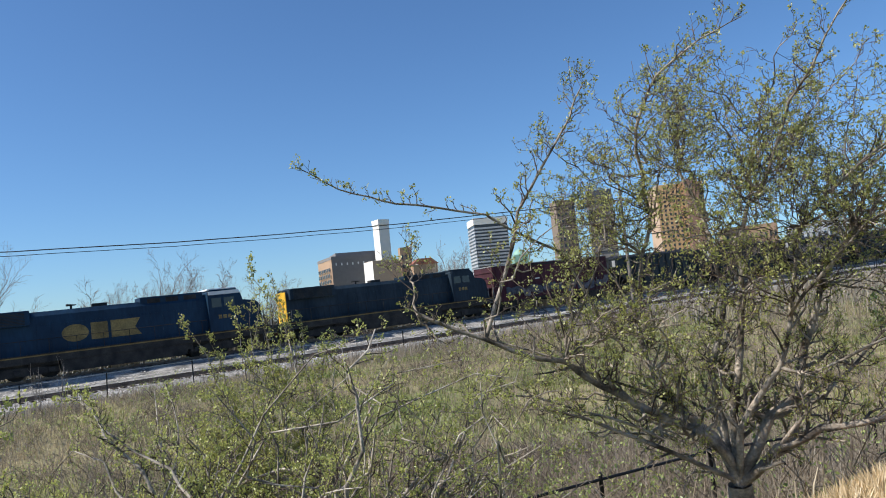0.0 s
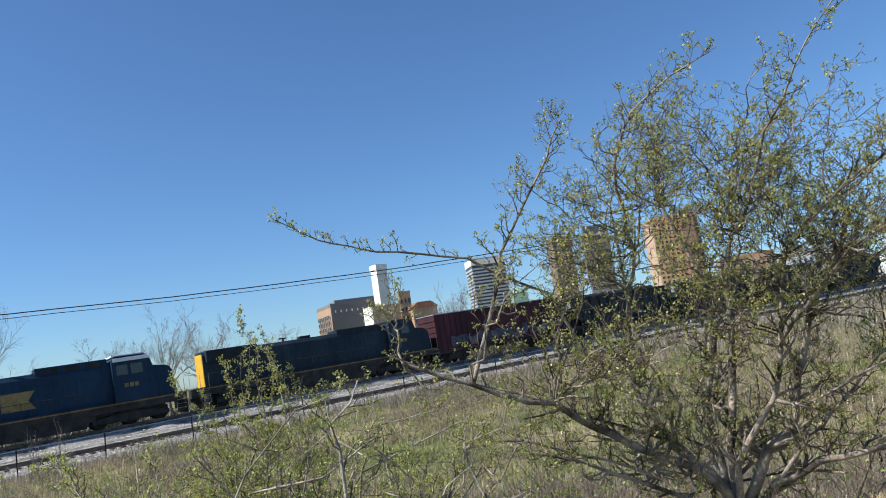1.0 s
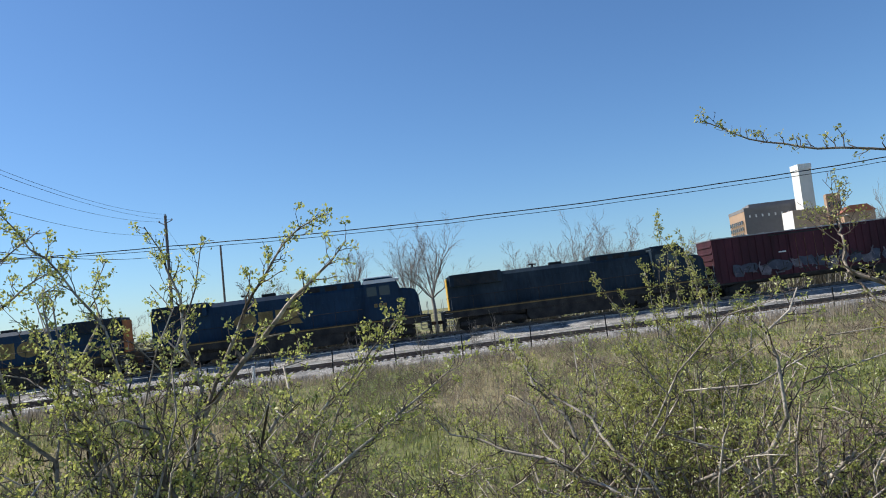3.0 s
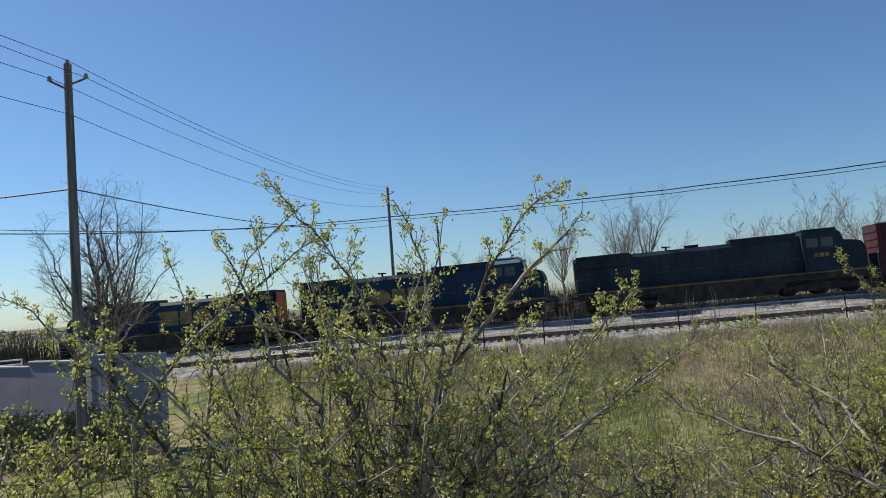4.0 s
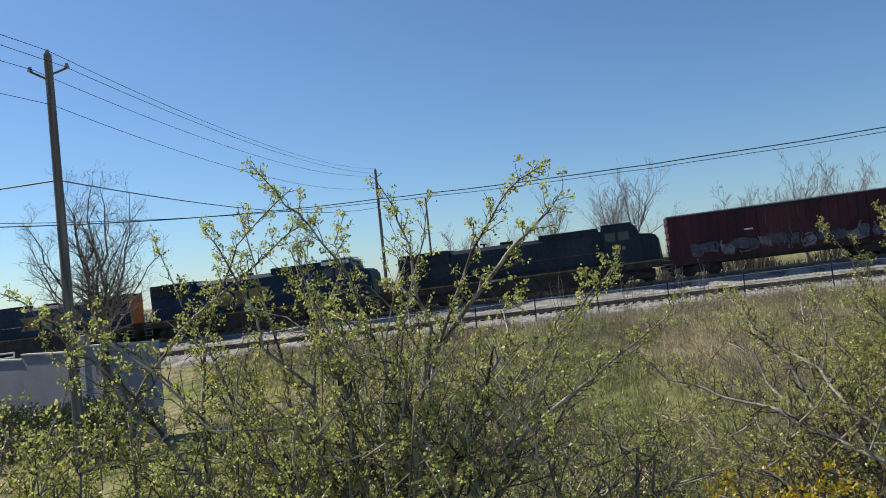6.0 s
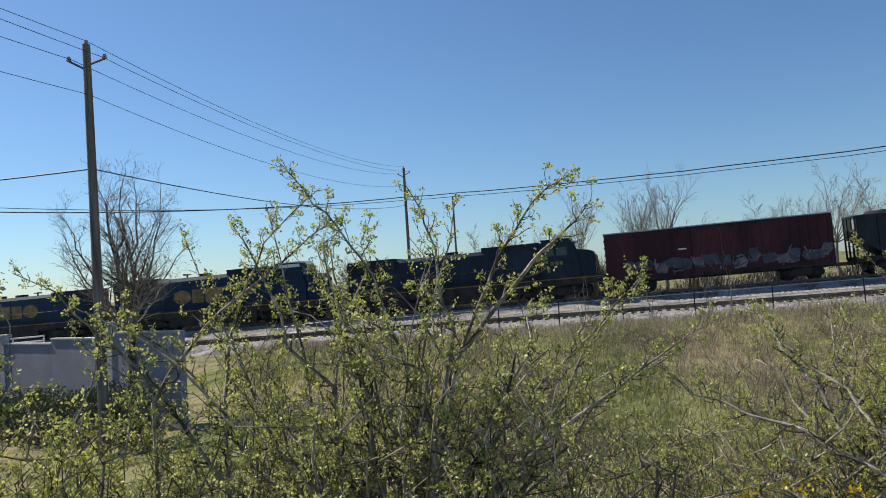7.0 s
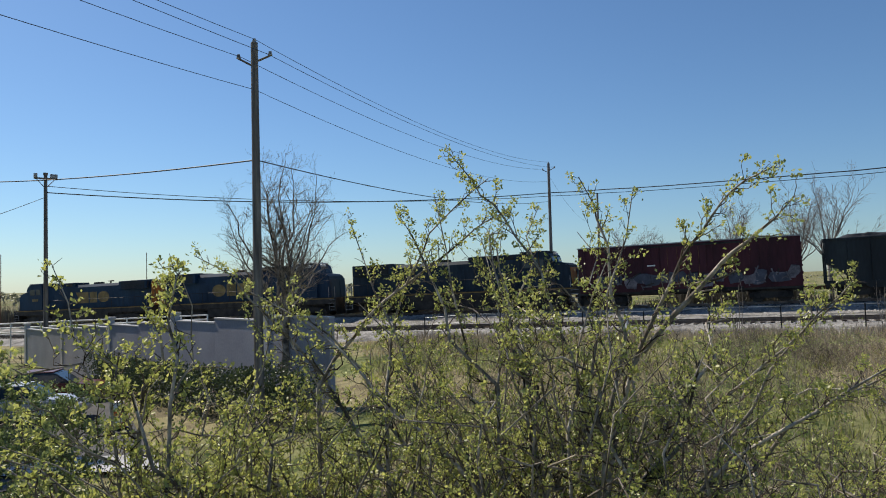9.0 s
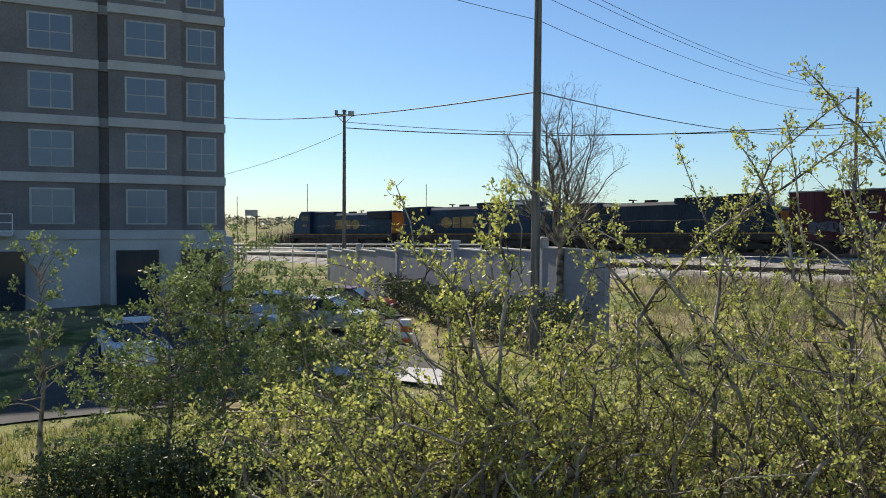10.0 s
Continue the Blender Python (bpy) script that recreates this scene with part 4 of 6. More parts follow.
def apartment_building():
    root = tagged(new("apartment_building"), "dark brick apartment building with pale floor bands and bay fronts", "building")
    c = polar(105.0, 45.0) + Vector((-0.5, -0.6, 0))
    root.matrix_basis = pose(c.x, c.y, 0, 0, 0, 105.0)     # local -y faces the hill, +x runs to the right
    def fb(bm, x0, x1, f0, f1, z0, z1, bevel=0.0):
        return box(bm, x0, x1, -f1, -f0, z0, z1, bevel)

    ground_l, top = -3.4, EYE + 18.0
    bays = [(-30.0, -14.5, 0.0), (-14.5, -8.2, 0.35), (-8.2, 0.7, -0.2), (0.7, 1.2, -0.6), (1.2, 5.0, 0.2), (5.0, 7.4, -0.1)]
    for x0, x1, f in bays:
        bm = B()
        fb(bm, x0, x1, -14, f, EYE - 1.2, top)
        part("brick_front", bm, BRICK_DARK, root)
        bm = B()
        fb(bm, x0, x1 + (0.45 if x1 > 7 else 0), -14, f + (0.3 if x1 > 7 else 0.05), ground_l, EYE - 1.2)
        part("ground_floor", bm, TRIM_PALE, root, "pale rendered ground floor")
    for k in range(-1, 6):
        z = EYE + 2.04 + 3.09 * k
        for x0, x1, f in bays:
            bm = B()
            fb(bm, x0 - 0.02, x1 + 0.05, f - 0.2, f + 0.14, z - 0.25, z + 0.25, 0.02)
            part("floor_band", bm, TRIM_PALE, root, "pale precast band at floor level")
        if k == 5:
            continue
        for x, w, f in ((-20, 2.6, 0.0), (-11.5, 2.6, 0.35), (-5.6, 2.7, -0.2), (-1.6, 2.0, -0.2), (3.1, 2.0, 0.2), (6.1, 1.5, -0.1)):
            zc = z + 1.55
            bm = B()
            fb(bm, x - w / 2 - 0.08, x + w / 2 + 0.08, f - 0.05, f + 0.06, zc - 0.98, zc + 0.98)
            win = part("window", bm, TRIM_PALE, root)
            for s in (-1, 1):
                for t in (-1, 1):
                    bm = B()
                    x0, z0 = x + s * w / 4, zc + t * 0.46
                    fb(bm, x0 - w / 4 + 0.03, x0 + w / 4 - 0.03, f + 0.0, f + 0.075, z0 - 0.43, z0 + 0.43)
                    part("pane", bm, GLASS_BLUE, win)
    for x in (-20, -12, -4, 2.6, 6.0):
        bm = B()
        fb(bm, x - 1.1, x + 1.1, -0.4, 0.46, ground_l + 0.3, EYE - 1.9)
        part("shopfront", bm, GLASS, root)
    for x0, x1, f in ((-12.8, -9.0, 0.35), (-7.6, -3.4, -0.2)):
        bm = B()
        z = EYE - 1.0
        fb(bm, x0, x1, f, f + 1.1, z - 0.1, z + 0.05)
        bal = part("balcony", bm, TRIM_PALE, root)
        for dz in (0.15, 0.6, 1.05):
            bm = B()
            fb(bm, x0, x1, f + 1.04, f + 1.09, z + dz - 0.02, z + dz + 0.03)
            part("balcony_rail", bm, WHITE, bal)
        for k in range(6):
            bm = B()
            x = x0 + (x1 - x0) * k / 5
            fb(bm, x - 0.025, x + 0.025, f + 1.04, f + 1.09, z, z + 1.05)
            part("baluster", bm, WHITE, bal)
    bm = B()
    fb(bm, -30.2, 7.6, -14.2, 0.5, top, top + 0.6)
    part("parapet", bm, TRIM_PALE, root)


apartment_building()


def billboard():
    p = polar(94.0, 150)
    z = EYE + 150 * math.tan(radians(0.3))
    root = tagged(new("billboard"), "small dark billboard on a post in the distance", "billboard")
    root.matrix_basis = pose(p.x, p.y, 0, 0, 0, 94)
    bm = B()
    box(bm, -1.2, 1.2, -0.1, 0.1, z - 0.6, z + 0.55)
    part("panel", bm, GREY, root)
    for x in (-1.0, 1.0):
        bm = B()
        cyl(bm, (x, 0.15, gz(p.x, p.y) - 0.3), (x, 0.15, z - 0.3), 0.1, seg=8)
        part("post", bm, RUST, root)
    for yaw, h in ((95.1, 0.5), (90.0, 1.5), (81.0, 1.6)):
        q = polar(yaw, 105)
        mast = tagged(new("lamp_mast"), "thin dark mast in the distance", "mast", group="distant masts")
        bm = B()
        cyl(bm, (q.x, q.y, gz(q.x, q.y) - 0.3), (q.x, q.y, EYE + 105 * math.tan(radians(h + 1))), 0.06, 0.04, 8)
        part("shaft", bm, RUST, mast)


billboard()


# ---- skyline ----
def high_rise(yaw, r, w, depth, top_up, turn, wall, label, floors=0, band=None, cap=None, cap_h=3.0, windows=True, name="office_tower", side=None):
    p = polar(yaw, r)
    z1 = EYE + r * math.tan(radians(top_up))
    root = tagged(new(name), label, "building", group="city skyline")
    root.matrix_basis = pose(p.x, p.y, 0, 0, 0, yaw + turn)
    bm = B()
    box(bm, -w / 2, w / 2, -depth / 2, depth / 2, -6, z1)
    body = part("wall", bm, wall, root)
    if side:
        bm = B()
        box(bm, -w / 2 - 0.2, -w / 2 - 0.01, -depth / 2 + 0.1, depth / 2 - 0.1, -6, z1 - 0.2)
        part("side_wall", bm, side, root)
    if cap:
        bm = B()
        box(bm, -w / 2 - 0.4, w / 2 + 0.4, -depth / 2 - 0.4, depth / 2 + 0.4, z1 - cap_h, z1 + 0.4)
        part("parapet", bm, cap, root)
    if floors:
        h = (z1 - cap_h - 2 + 6) / floors
        for k in range(floors):
            z = -5 + h * k
            if z < 3:
                continue
            if band:
                bm = B()
                box(bm, -w / 2 - 0.35, w / 2 + 0.35, -depth / 2 - 0.35, depth / 2 + 0.35, z, z + h * 0.5)
                part("floor_band", bm, band, body)
            elif windows:
                n = max(3, int(w / 3.0))
                for j in range(n):
                    bm = B()
                    x = -w / 2 + w * (j + 0.5) / n
                    box(bm, x - w / n * 0.22, x + w / n * 0.22, -depth / 2 - 0.12, -depth / 2 + 0.3, z + h * 0.25, z + h * 0.75)
                    part("window", bm, GLASS, body)
    return root


BAND_PALE = material("pale_grey_spandrels", (0.42, 0.43, 0.45), 0.8, vary=0.1, scale=0.05, fine=0.5)
GLASS_STRIPE = material("dark_ribbon_glass", (0.07, 0.075, 0.085), 0.3, vary=0.1, scale=0.05, fine=0.5)
high_rise(4.45, 600, 9.4, 10, 7.25, 30, TOWER_WHITE, "slender plain white stone tower on the skyline", cap=WHITE, cap_h=3.5)
t = high_rise(7.1, 620, 42, 40, 4.62, 18, TOWER_GREY, "broad grey office block with a tan gridded side", cap=TOWER_GREY, cap_h=2, side=TOWER_TAN)
for j in range(7):
    for k in range(9):
        bm = B()
        box(bm, -22.6, -22.15, -17 + j * 5, -14.4 + j * 5, 4 + k * 4.6, 6.8 + k * 4.6)
        part("window", bm, GLASS, t)
for j in range(9):
    bm = B()
    box(bm, -18 + j * 4.6, -17 + j * 4.6, -20.3, -19.9, 45, 47)
    part("vent", bm, WHITE, t)
high_rise(6.8, 630, 34, 26, 4.95, 12, TOWER_GREY, "flat grey penthouse block behind the skyline", name="office_block")
high_rise(4.6, 540, 22, 16, 4.15, 25, TOWER_PEACH, "low orange tan block with a white side", side=TOWER_WHITE, name="office_block")
high_rise(2.8, 560, 8.5, 9, 5.0, 10, TOWER_TAN, "small square brown tower on the skyline", floors=8)
high_rise(1.5, 540, 18, 14, 3.55, 15, TOWER_TAN, "low brown building under a red roof", name="office_block", floors=4)
rr = polar(1.5, 540)
roof = tagged(new("tiled_roof"), "red hipped roof among the skyline buildings", "roof", group="city skyline")
roof.matrix_basis = pose(rr.x, rr.y, EYE + 540 * math.tan(radians(3.55)), 0, 0, 15)
bm = B()
prism(bm, [(-10, 0), (10, 0), (5, 4.2), (-5, 4.2)], -7.5, 7.5)
part("roof", bm, ROOF_RED, roof)
high_rise(-3.75, 600, 27, 24, 6.5, 14, GLASS_STRIPE, "round-cornered office tower banded in white and dark glass", floors=26, band=BAND_PALE, cap=TOWER_WHITE, cap_h=5)
high_rise(-6.0, 560, 11, 11, 3.5, 10, COPPER, "domed hall with a green copper roof", name="hall")
hd = polar(-6.0, 560)
dome = tagged(new("copper_dome"), "pale green copper dome on the skyline", "dome", group="city skyline")
dome.matrix_basis = pose(hd.x, hd.y, EYE + 560 * math.tan(radians(3.45)))
bm = B()
bmesh.ops.create_uvsphere(bm, u_segments=20, v_segments=12, radius=5.2)
bmesh.ops.bisect_plane(bm, geom=bm.verts[:] + bm.edges[:] + bm.faces[:], plane_co=(0, 0, 0), plane_no=(0, 0, 1), clear_inner=True)
cyl(bm, (0, 0, 5.0), (0, 0, 7.5), 0.6, 0.1, 8)
part("shell", bm, COPPER, dome)
high_rise(-9.6, 580, 15, 16, 7.2, 18, TOWER_TAUPE, "brown brick office tower on the skyline", floors=16)
high_rise(-12.4, 640, 20, 20, 7.6, 5, GLASS_STRIPE, "dark glass tower on the skyline", floors=15, band=TOWER_GREY)
high_rise(-17.9, 520, 30, 28, 7.2, 14, TOWER_GOLD, "golden sandstone tower with brick strips", floors=24, side=TOWER_PEACH)
high_rise(-18.8, 515, 8, 26, 7.4, 14, TOWER_BRICK, "narrow brick core of the golden tower", name="office_block")
high_rise(-22.5, 560, 34, 26, 3.6, 10, TOWER_TAN, "low tan office block", floors=6, name="office_block")
high_rise(-27.5, 500, 40, 26, 3.2, 10, TOWER_PALE, "low white office block", floors=5, name="office_block")
high_rise(-33.5, 480, 36, 26, 3.3, 10, TOWER_PALE, "white office block with dark windows", floors=6, name="office_block")
high_rise(-38.5, 500, 36, 26, 5.65, 14, TOWER_BRICK, "red brick office tower on the skyline", floors=12)
high_rise(-32.0, 190, 8.5, 12, 1.8, 12, WHITE, "pale metal shed beyond the railway", cap=WHITE, cap_h=0.5, name="shed")


# ---- trees and shrubs ----
class Wood:
    """Collects tapered branches and leaves of one plant, and builds them in bulk."""

    def __init__(self, seed, finest=0.0019):
        self.rng = np.random.default_rng(seed)
        self.finest = finest
        self.crook = 0.3
        self.runs, self.leaf_at = {}, []

    def tube(self, pts, r0, r1, sides, kind="thick"):
        self.runs.setdefault((kind, len(pts), sides), []).append((np.asarray(pts)[None], np.array([r0]), np.array([r1])))

    def built(self, kind):
        VV, FF, base = [], [], 0
        for (k, n, sides), runs in self.runs.items():
            if k != kind:
                continue
            P = np.concatenate([q[0] for q in runs])
            r0, r1 = np.concatenate([q[1] for q in runs]), np.concatenate([q[2] for q in runs])
            m = len(P)
            D = np.gradient(P, axis=1)
            D /= np.linalg.norm(D, axis=2, keepdims=True) + 1e-9
            ref = np.where(np.abs(D[:, :1, 2:]) > 0.8, np.array([0.3, 0.9, 0.2]), np.array([0, 0, 1.0]))
            U = np.cross(D, np.broadcast_to(ref, D.shape))
            U /= np.linalg.norm(U, axis=2, keepdims=True) + 1e-9
            W = np.cross(D, U)
            a = np.arange(sides) / sides * 2 * np.pi
            rad = r0[:, None] + (r1 - r0)[:, None] * np.linspace(0, 1, n)[None]
            V = P[:, :, None, :] + rad[:, :, None, None] * (np.cos(a)[None, None, :, None] * U[:, :, None, :] + np.sin(a)[None, None, :, None] * W[:, :, None, :])
            i, j = np.meshgrid(np.arange(n - 1), np.arange(sides), indexing="ij")
            j2 = (j + 1) % sides
            F = np.stack([i * sides + j, i * sides + j2, (i + 1) * sides + j2, (i + 1) * sides + j], -1).reshape(1, -1, 4) + (np.arange(m) * n * sides)[:, None, None]
            VV.append(V.reshape(-1, 3))
            FF.append(F.reshape(-1, 4) + base)
            base += m * n * sides
        return (np.concatenate(VV), np.concatenate(FF)) if VV else None

    def path(self, a, b, n, bend=0.1, droop=0.0):
        """A crooked way from a to b."""
        a, b = np.asarray(a, float), np.asarray(b, float)
        length = np.linalg.norm(b - a)
        t = np.linspace(0, 1, n)[:, None]
        wave = np.sin(t * np.pi)
        p = a + (b - a) * t + self.rng.normal(0, 1, 3) * wave * length * bend * 0.5
        p[:, 2] += wave[:, 0] * droop * length
        jit = self.rng.normal(0, 1, (n, 3)) * length * bend * 0.14
        jit[0] = jit[-1] = 0
        return p + jit

    def branch(self, pts, r0, r1, level, plan):
        sides = 8 if r0 > 0.02 else (5 if r0 > 0.007 else 3)
        self.tube(pts, r0, r1, sides, "thick" if r0 > 0.008 else "thin")
        if level >= len(plan):
            return
        rng = self.rng
        pts = np.asarray(pts)
        seg = np.diff(pts, axis=0)
        length = np.linalg.norm(seg, axis=1).sum()
        spacing, reach, start, leafy, up = plan[level]
        c = max(1, int(length * (1 - start) / spacing))
        t = start + (1 - start) * (np.arange(c) + rng.uniform(0.1, 0.9, c)) / c
        x = t * (len(pts) - 1)
        i = np.minimum(x.astype(int), len(pts) - 2)
        p = pts[i] + seg[i] * (x - i)[:, None]
        d = seg[i] / (np.linalg.norm(seg[i], axis=1)[:, None] + 1e-9)
        side = rng.normal(0, 1, (c, 3))
        side -= d * (side * d).sum(1)[:, None]
        side /= np.linalg.norm(side, axis=1)[:, None] + 1e-9
        w = d * rng.uniform(0.35, 0.9, (c, 1)) + side * rng.uniform(0.6, 1.0, (c, 1)) + np.array([0, 0, up])
        w /= np.linalg.norm(w, axis=1)[:, None]
        ln = reach * rng.uniform(0.45, 1.2, c) * (1.15 - 0.6 * t)
        q = p + w * ln[:, None]
        r = np.maximum(self.finest, (r0 + (r1 - r0) * t) * 0.55)
        self.leaf_at.append(q[rng.random(c) < leafy])
        some = rng.random(c) < leafy * 0.4
        self.leaf_at.append((p + (q - p) * rng.uniform(0.3, 0.8, (c, 1)))[some])
        if level == len(plan) - 1:
            self.runs.setdefault(("thin", 2, 3), []).append((np.stack([p, q], 1), r, np.maximum(self.finest * 0.6, r * 0.5)))
            return
        for k in range(c):
            self.branch(self.path(p[k], q[k], 5 if ln[k] > 0.3 else (4 if ln[k] > 0.12 else 3), self.crook), r[k], max(self.finest * 0.6, r[k] * 0.4), level + 1, plan)

    def leaves(self, size, per, spread=1.0):
        """Small folded leaves in whorls at the collected places."""
        rng = self.rng
        c = np.repeat(np.concatenate(self.leaf_at), per, axis=0)
        n = len(c)
        c = c + rng.normal(0, size * 0.5 * spread, (n, 3))
        d = rng.normal(0, 1, (n, 3)) + np.array([0, 0, 0.7])
        d /= np.linalg.norm(d, axis=1)[:, None]
        e = np.cross(d, rng.normal(0, 1, (n, 3)))
        e /= np.linalg.norm(e, axis=1)[:, None]
        f = np.cross(d, e)
        s = size * rng.uniform(0.55, 1.25, n)[:, None]
        V = np.stack([c, c + d * s * 0.5 + e * s * 0.32 + f * s * 0.12, c + d * s, c + d * s * 0.5 - e * s * 0.32 + f * s * 0.12], 1)
        i = np.arange(n)[:, None] * 4
        F = np.concatenate([i + np.array([[0, 1, 2]]), i + np.array([[0, 2, 3]])])
        return V.reshape(-1, 3), F

    def finish(self, name, label, category, bark, twig, leaf_mat=None, size=0.03, per=4, group="", leaf_label="", spread=1.0, origin=None):
        root = tagged(new(name), label, category, group)
        o = np.zeros(3) if origin is None else np.array(origin)
        root.location = o
        for kind, nm, mat in (("thick", "trunk", bark), ("thin", "twig_mass", twig)):
            got = self.built(kind)
            if got:
                ob = new(nm, mesh_np(nm, got[0] - o, got[1], mat, True))
                ob.parent = root
                if kind == "thin":
                    tagged(ob, "fine crooked twigs", kind="stuff")
        if leaf_mat and self.leaf_at:
            V, F = self.leaves(size, per, spread)
            ob = new("crown", mesh_np("crown", V - o, F, leaf_mat))
            ob.parent = root
            tagged(ob, leaf_label or "small yellow-green opening leaves", kind="stuff")
        return root


def spring_tree():
    """The many-stemmed tree on the slope above the fence."""
    w = Wood(21, 0.0023)
    foot = np.array([2.36, 6.54, gz(2.36, 6.54) - 0.15])
    fork = np.array([2.34, 6.52, 0.2])
    w.tube(w.path(foot, fork, 6, 0.03), 0.125, 0.1, 12)
    # main stems from the fork, each with its thickness at the start
    stems = [
        (0.026, [(2.26, 6.50, 0.27), (1.46, 6.30, 0.72), (1.05, 6.20, 0.94), (0.64, 6.10, 1.08)]),
        (0.046, [(2.26, 6.50, 0.46), (2.00, 6.45, 0.72), (1.67, 6.35, 0.89), (1.36, 6.25, 1.09), (0.91, 6.10, 1.43), (0.28, 5.90, 1.68), (-0.23, 5.80, 1.92)]),
        (0.044, [(2.16, 6.50, 0.64), (1.84, 6.60, 1.05), (1.71, 6.65, 1.31), (1.68, 6.70, 1.67), (1.81, 6.75, 2.26), (1.95, 6.80, 2.62)]),
        (0.05, [(2.36, 6.55, 0.44), (2.39, 6.55, 0.87), (2.53, 6.50, 1.58), (2.57, 6.45, 2.16), (2.73, 6.40, 2.68)]),
        (0.042, [(2.30, 6.60, 0.51), (2.30, 6.75, 1.15), (2.53, 6.85, 1.73), (2.53, 6.90, 2.20), (2.32, 7.00, 3.04)]),
        (0.056, [(2.45, 6.50, 0.39), (2.63, 6.40, 0.78), (2.86, 6.35, 0.93), (2.95, 6.30, 1.32), (3.11, 6.20, 1.81), (3.34, 6.10, 2.19)]),
        (0.05, [(2.45, 6.45, 0.29), (2.63, 6.35, 0.51), (2.95, 6.20, 0.67), (3.25, 6.00, 0.72), (3.9, 5.8, 0.95)]),
        (0.03, [(2.65, 6.45, 0.74), (3.21, 6.60, 0.86), (3.54, 6.70, 1.06), (4.12, 6.80, 1.45)]),
        (0.034, [(2.36, 6.40, 0.68), (2.68, 6.20, 1.19), (2.80, 6.10, 1.69), (2.93, 6.00, 2.32)])]
    nodes, thick = [], []
    for r, way in stems:
        stops = [fork] + [np.array(v) for v in way]
        pts = np.concatenate([w.path(p, q, 4, 0.05)[:-1] for p, q in zip(stops, stops[1:])] + [stops[-1][None]])
        w.branch(pts, r, r * 0.32, 0, [(0.1, 0.55, 0.22, 0.2, 0.25), (0.075, 0.2, 0.1, 0.4, 0.2), (0.05, 0.06, 0.15, 0.5, 0.3)])
        for k in range(1, len(way)):
            nodes.append(np.array(way[k]))
            thick.append(r * (1 - 0.6 * (k + 1) / len(way)))
    ends = [(4.83, 5.74, 3.35), (5.3, 6.09, 1.93), (4.6, 5.7, 0.98), (-0.21, 6.79, 2.35), (0.02, 5.80, 1.59),
            (2.49, 7.52, 3.47), (3.68, 7.19, 3.85), (4.70, 6.96, 3.36), (1.52, 7.63, 3.01), (5.4, 5.4, 2.7), (1.0, 6.3, 2.7),
            (3.4, 6.0, 3.0), (1.9, 6.2, 3.1), (3.9, 6.3, 2.5), (1.1, 5.7, 2.2), (2.2, 5.6, 2.7), (3.0, 5.5, 2.3), (0.7, 5.7, 0.75), (4.4, 6.4, 1.5), (2.3, 6.9, 3.9), (5.0, 5.9, 4.2), (5.8, 5.6, 3.4)]
    plan = [(0.11, 0.46, 0.12, 0.25, 0.3), (0.07, 0.2, 0.1, 0.42, 0.25), (0.047, 0.06, 0.15, 0.5, 0.3)]
    named = len(ends)
    for k in range(125):
        v = w.rng.normal(0, 1, 3)
        v *= w.rng.uniform(0.5, 1.1) / np.linalg.norm(v)
        ends.append((2.55 + 2.45 * v[0], 6.25 + 1.2 * v[1], 2.45 + 1.5 * v[2]))
    ways = [
        [(1.28, 6.37, 1.75), (1.05, 6.30, 2.31), (0.40, 6.04, 2.68), (-0.31, 5.73, 2.80), (-0.72, 5.57, 2.93), (-1.00, 5.39, 3.10)],
        [(1.77, 6.28, 3.31), (1.95, 6.13, 3.71), (2.29, 5.95, 3.93), (2.59, 5.80, 4.03)],
        [(2.66, 6.10, 2.61), (2.86, 5.78, 3.30), (3.05, 5.47, 3.70), (3.33, 5.15, 4.13)],
        [(2.91, 6.13, 2.24), (3.43, 5.82, 2.80), (3.79, 5.56, 3.05), (4.10, 5.39, 3.41), (4.31, 5.03, 3.98)],
        [(2.77, 6.08, 1.62), (3.23, 5.64, 2.26), (3.52, 5.34, 2.42), (3.93, 4.92, 2.59)],
        [(1.76, 6.35, 1.00), (0.65, 6.18, 1.54), (-0.34, 5.99, 2.00)],
        [(1.69, 6.31, 0.68), (0.78, 6.23, 1.10), (0.05, 6.17, 1.24)],
        [(2.89, 6.09, 1.13), (3.63, 5.52, 1.54), (3.98, 5.29, 1.72)],
        [(0.68, 6.25, 2.70), (1.16, 5.96, 3.40), (1.30, 5.87, 3.67)]]
    for n, way in enumerate(ways):
        near = min(nodes, key=lambda q: np.linalg.norm(q - np.array(way[0])))
        stops = [near] + [np.array(v) for v in way]
        pts = np.concatenate([w.path(p, q, 5, 0.07)[:-1] for p, q in zip(stops, stops[1:])] + [stops[-1][None]])
        short = [(0.06, 0.17, 0.25, 0.45, 0.5), (0.04, 0.05, 0.2, 0.6, 0.3)] if n == 0 else [(0.07, 0.34, 0.15, 0.4, 0.35), (0.05, 0.12, 0.12, 0.5, 0.3), (0.045, 0.05, 0.2, 0.6, 0.3)]
        w.branch(pts, 0.019 if n else 0.017, 0.0035, 0, short)
    for n, e in enumerate(ends):
        e = np.array(e)
        jit = w.rng.uniform(0, 0.7, len(nodes))
        k = min(range(len(nodes)), key=lambda q: jit[q] + np.linalg.norm(nodes[q] - e) - 0.8 * (nodes[q] - fork).dot(e - fork) / np.linalg.norm(nodes[q] - fork) / np.linalg.norm(e - fork))
        thin = min(0.02, thick[k] * (0.6 if n < named else 0.4))
        w.branch(w.path(nodes[k], e, 12, 0.17, 0.05), thin, 0.0035, 0, plan)
    return w.finish("spring_tree", "many-stemmed grey-barked tree just coming into leaf on the slope", "tree", BARK, TWIG, TREE_BUD, 0.024, 5, origin=foot, spread=1.0)


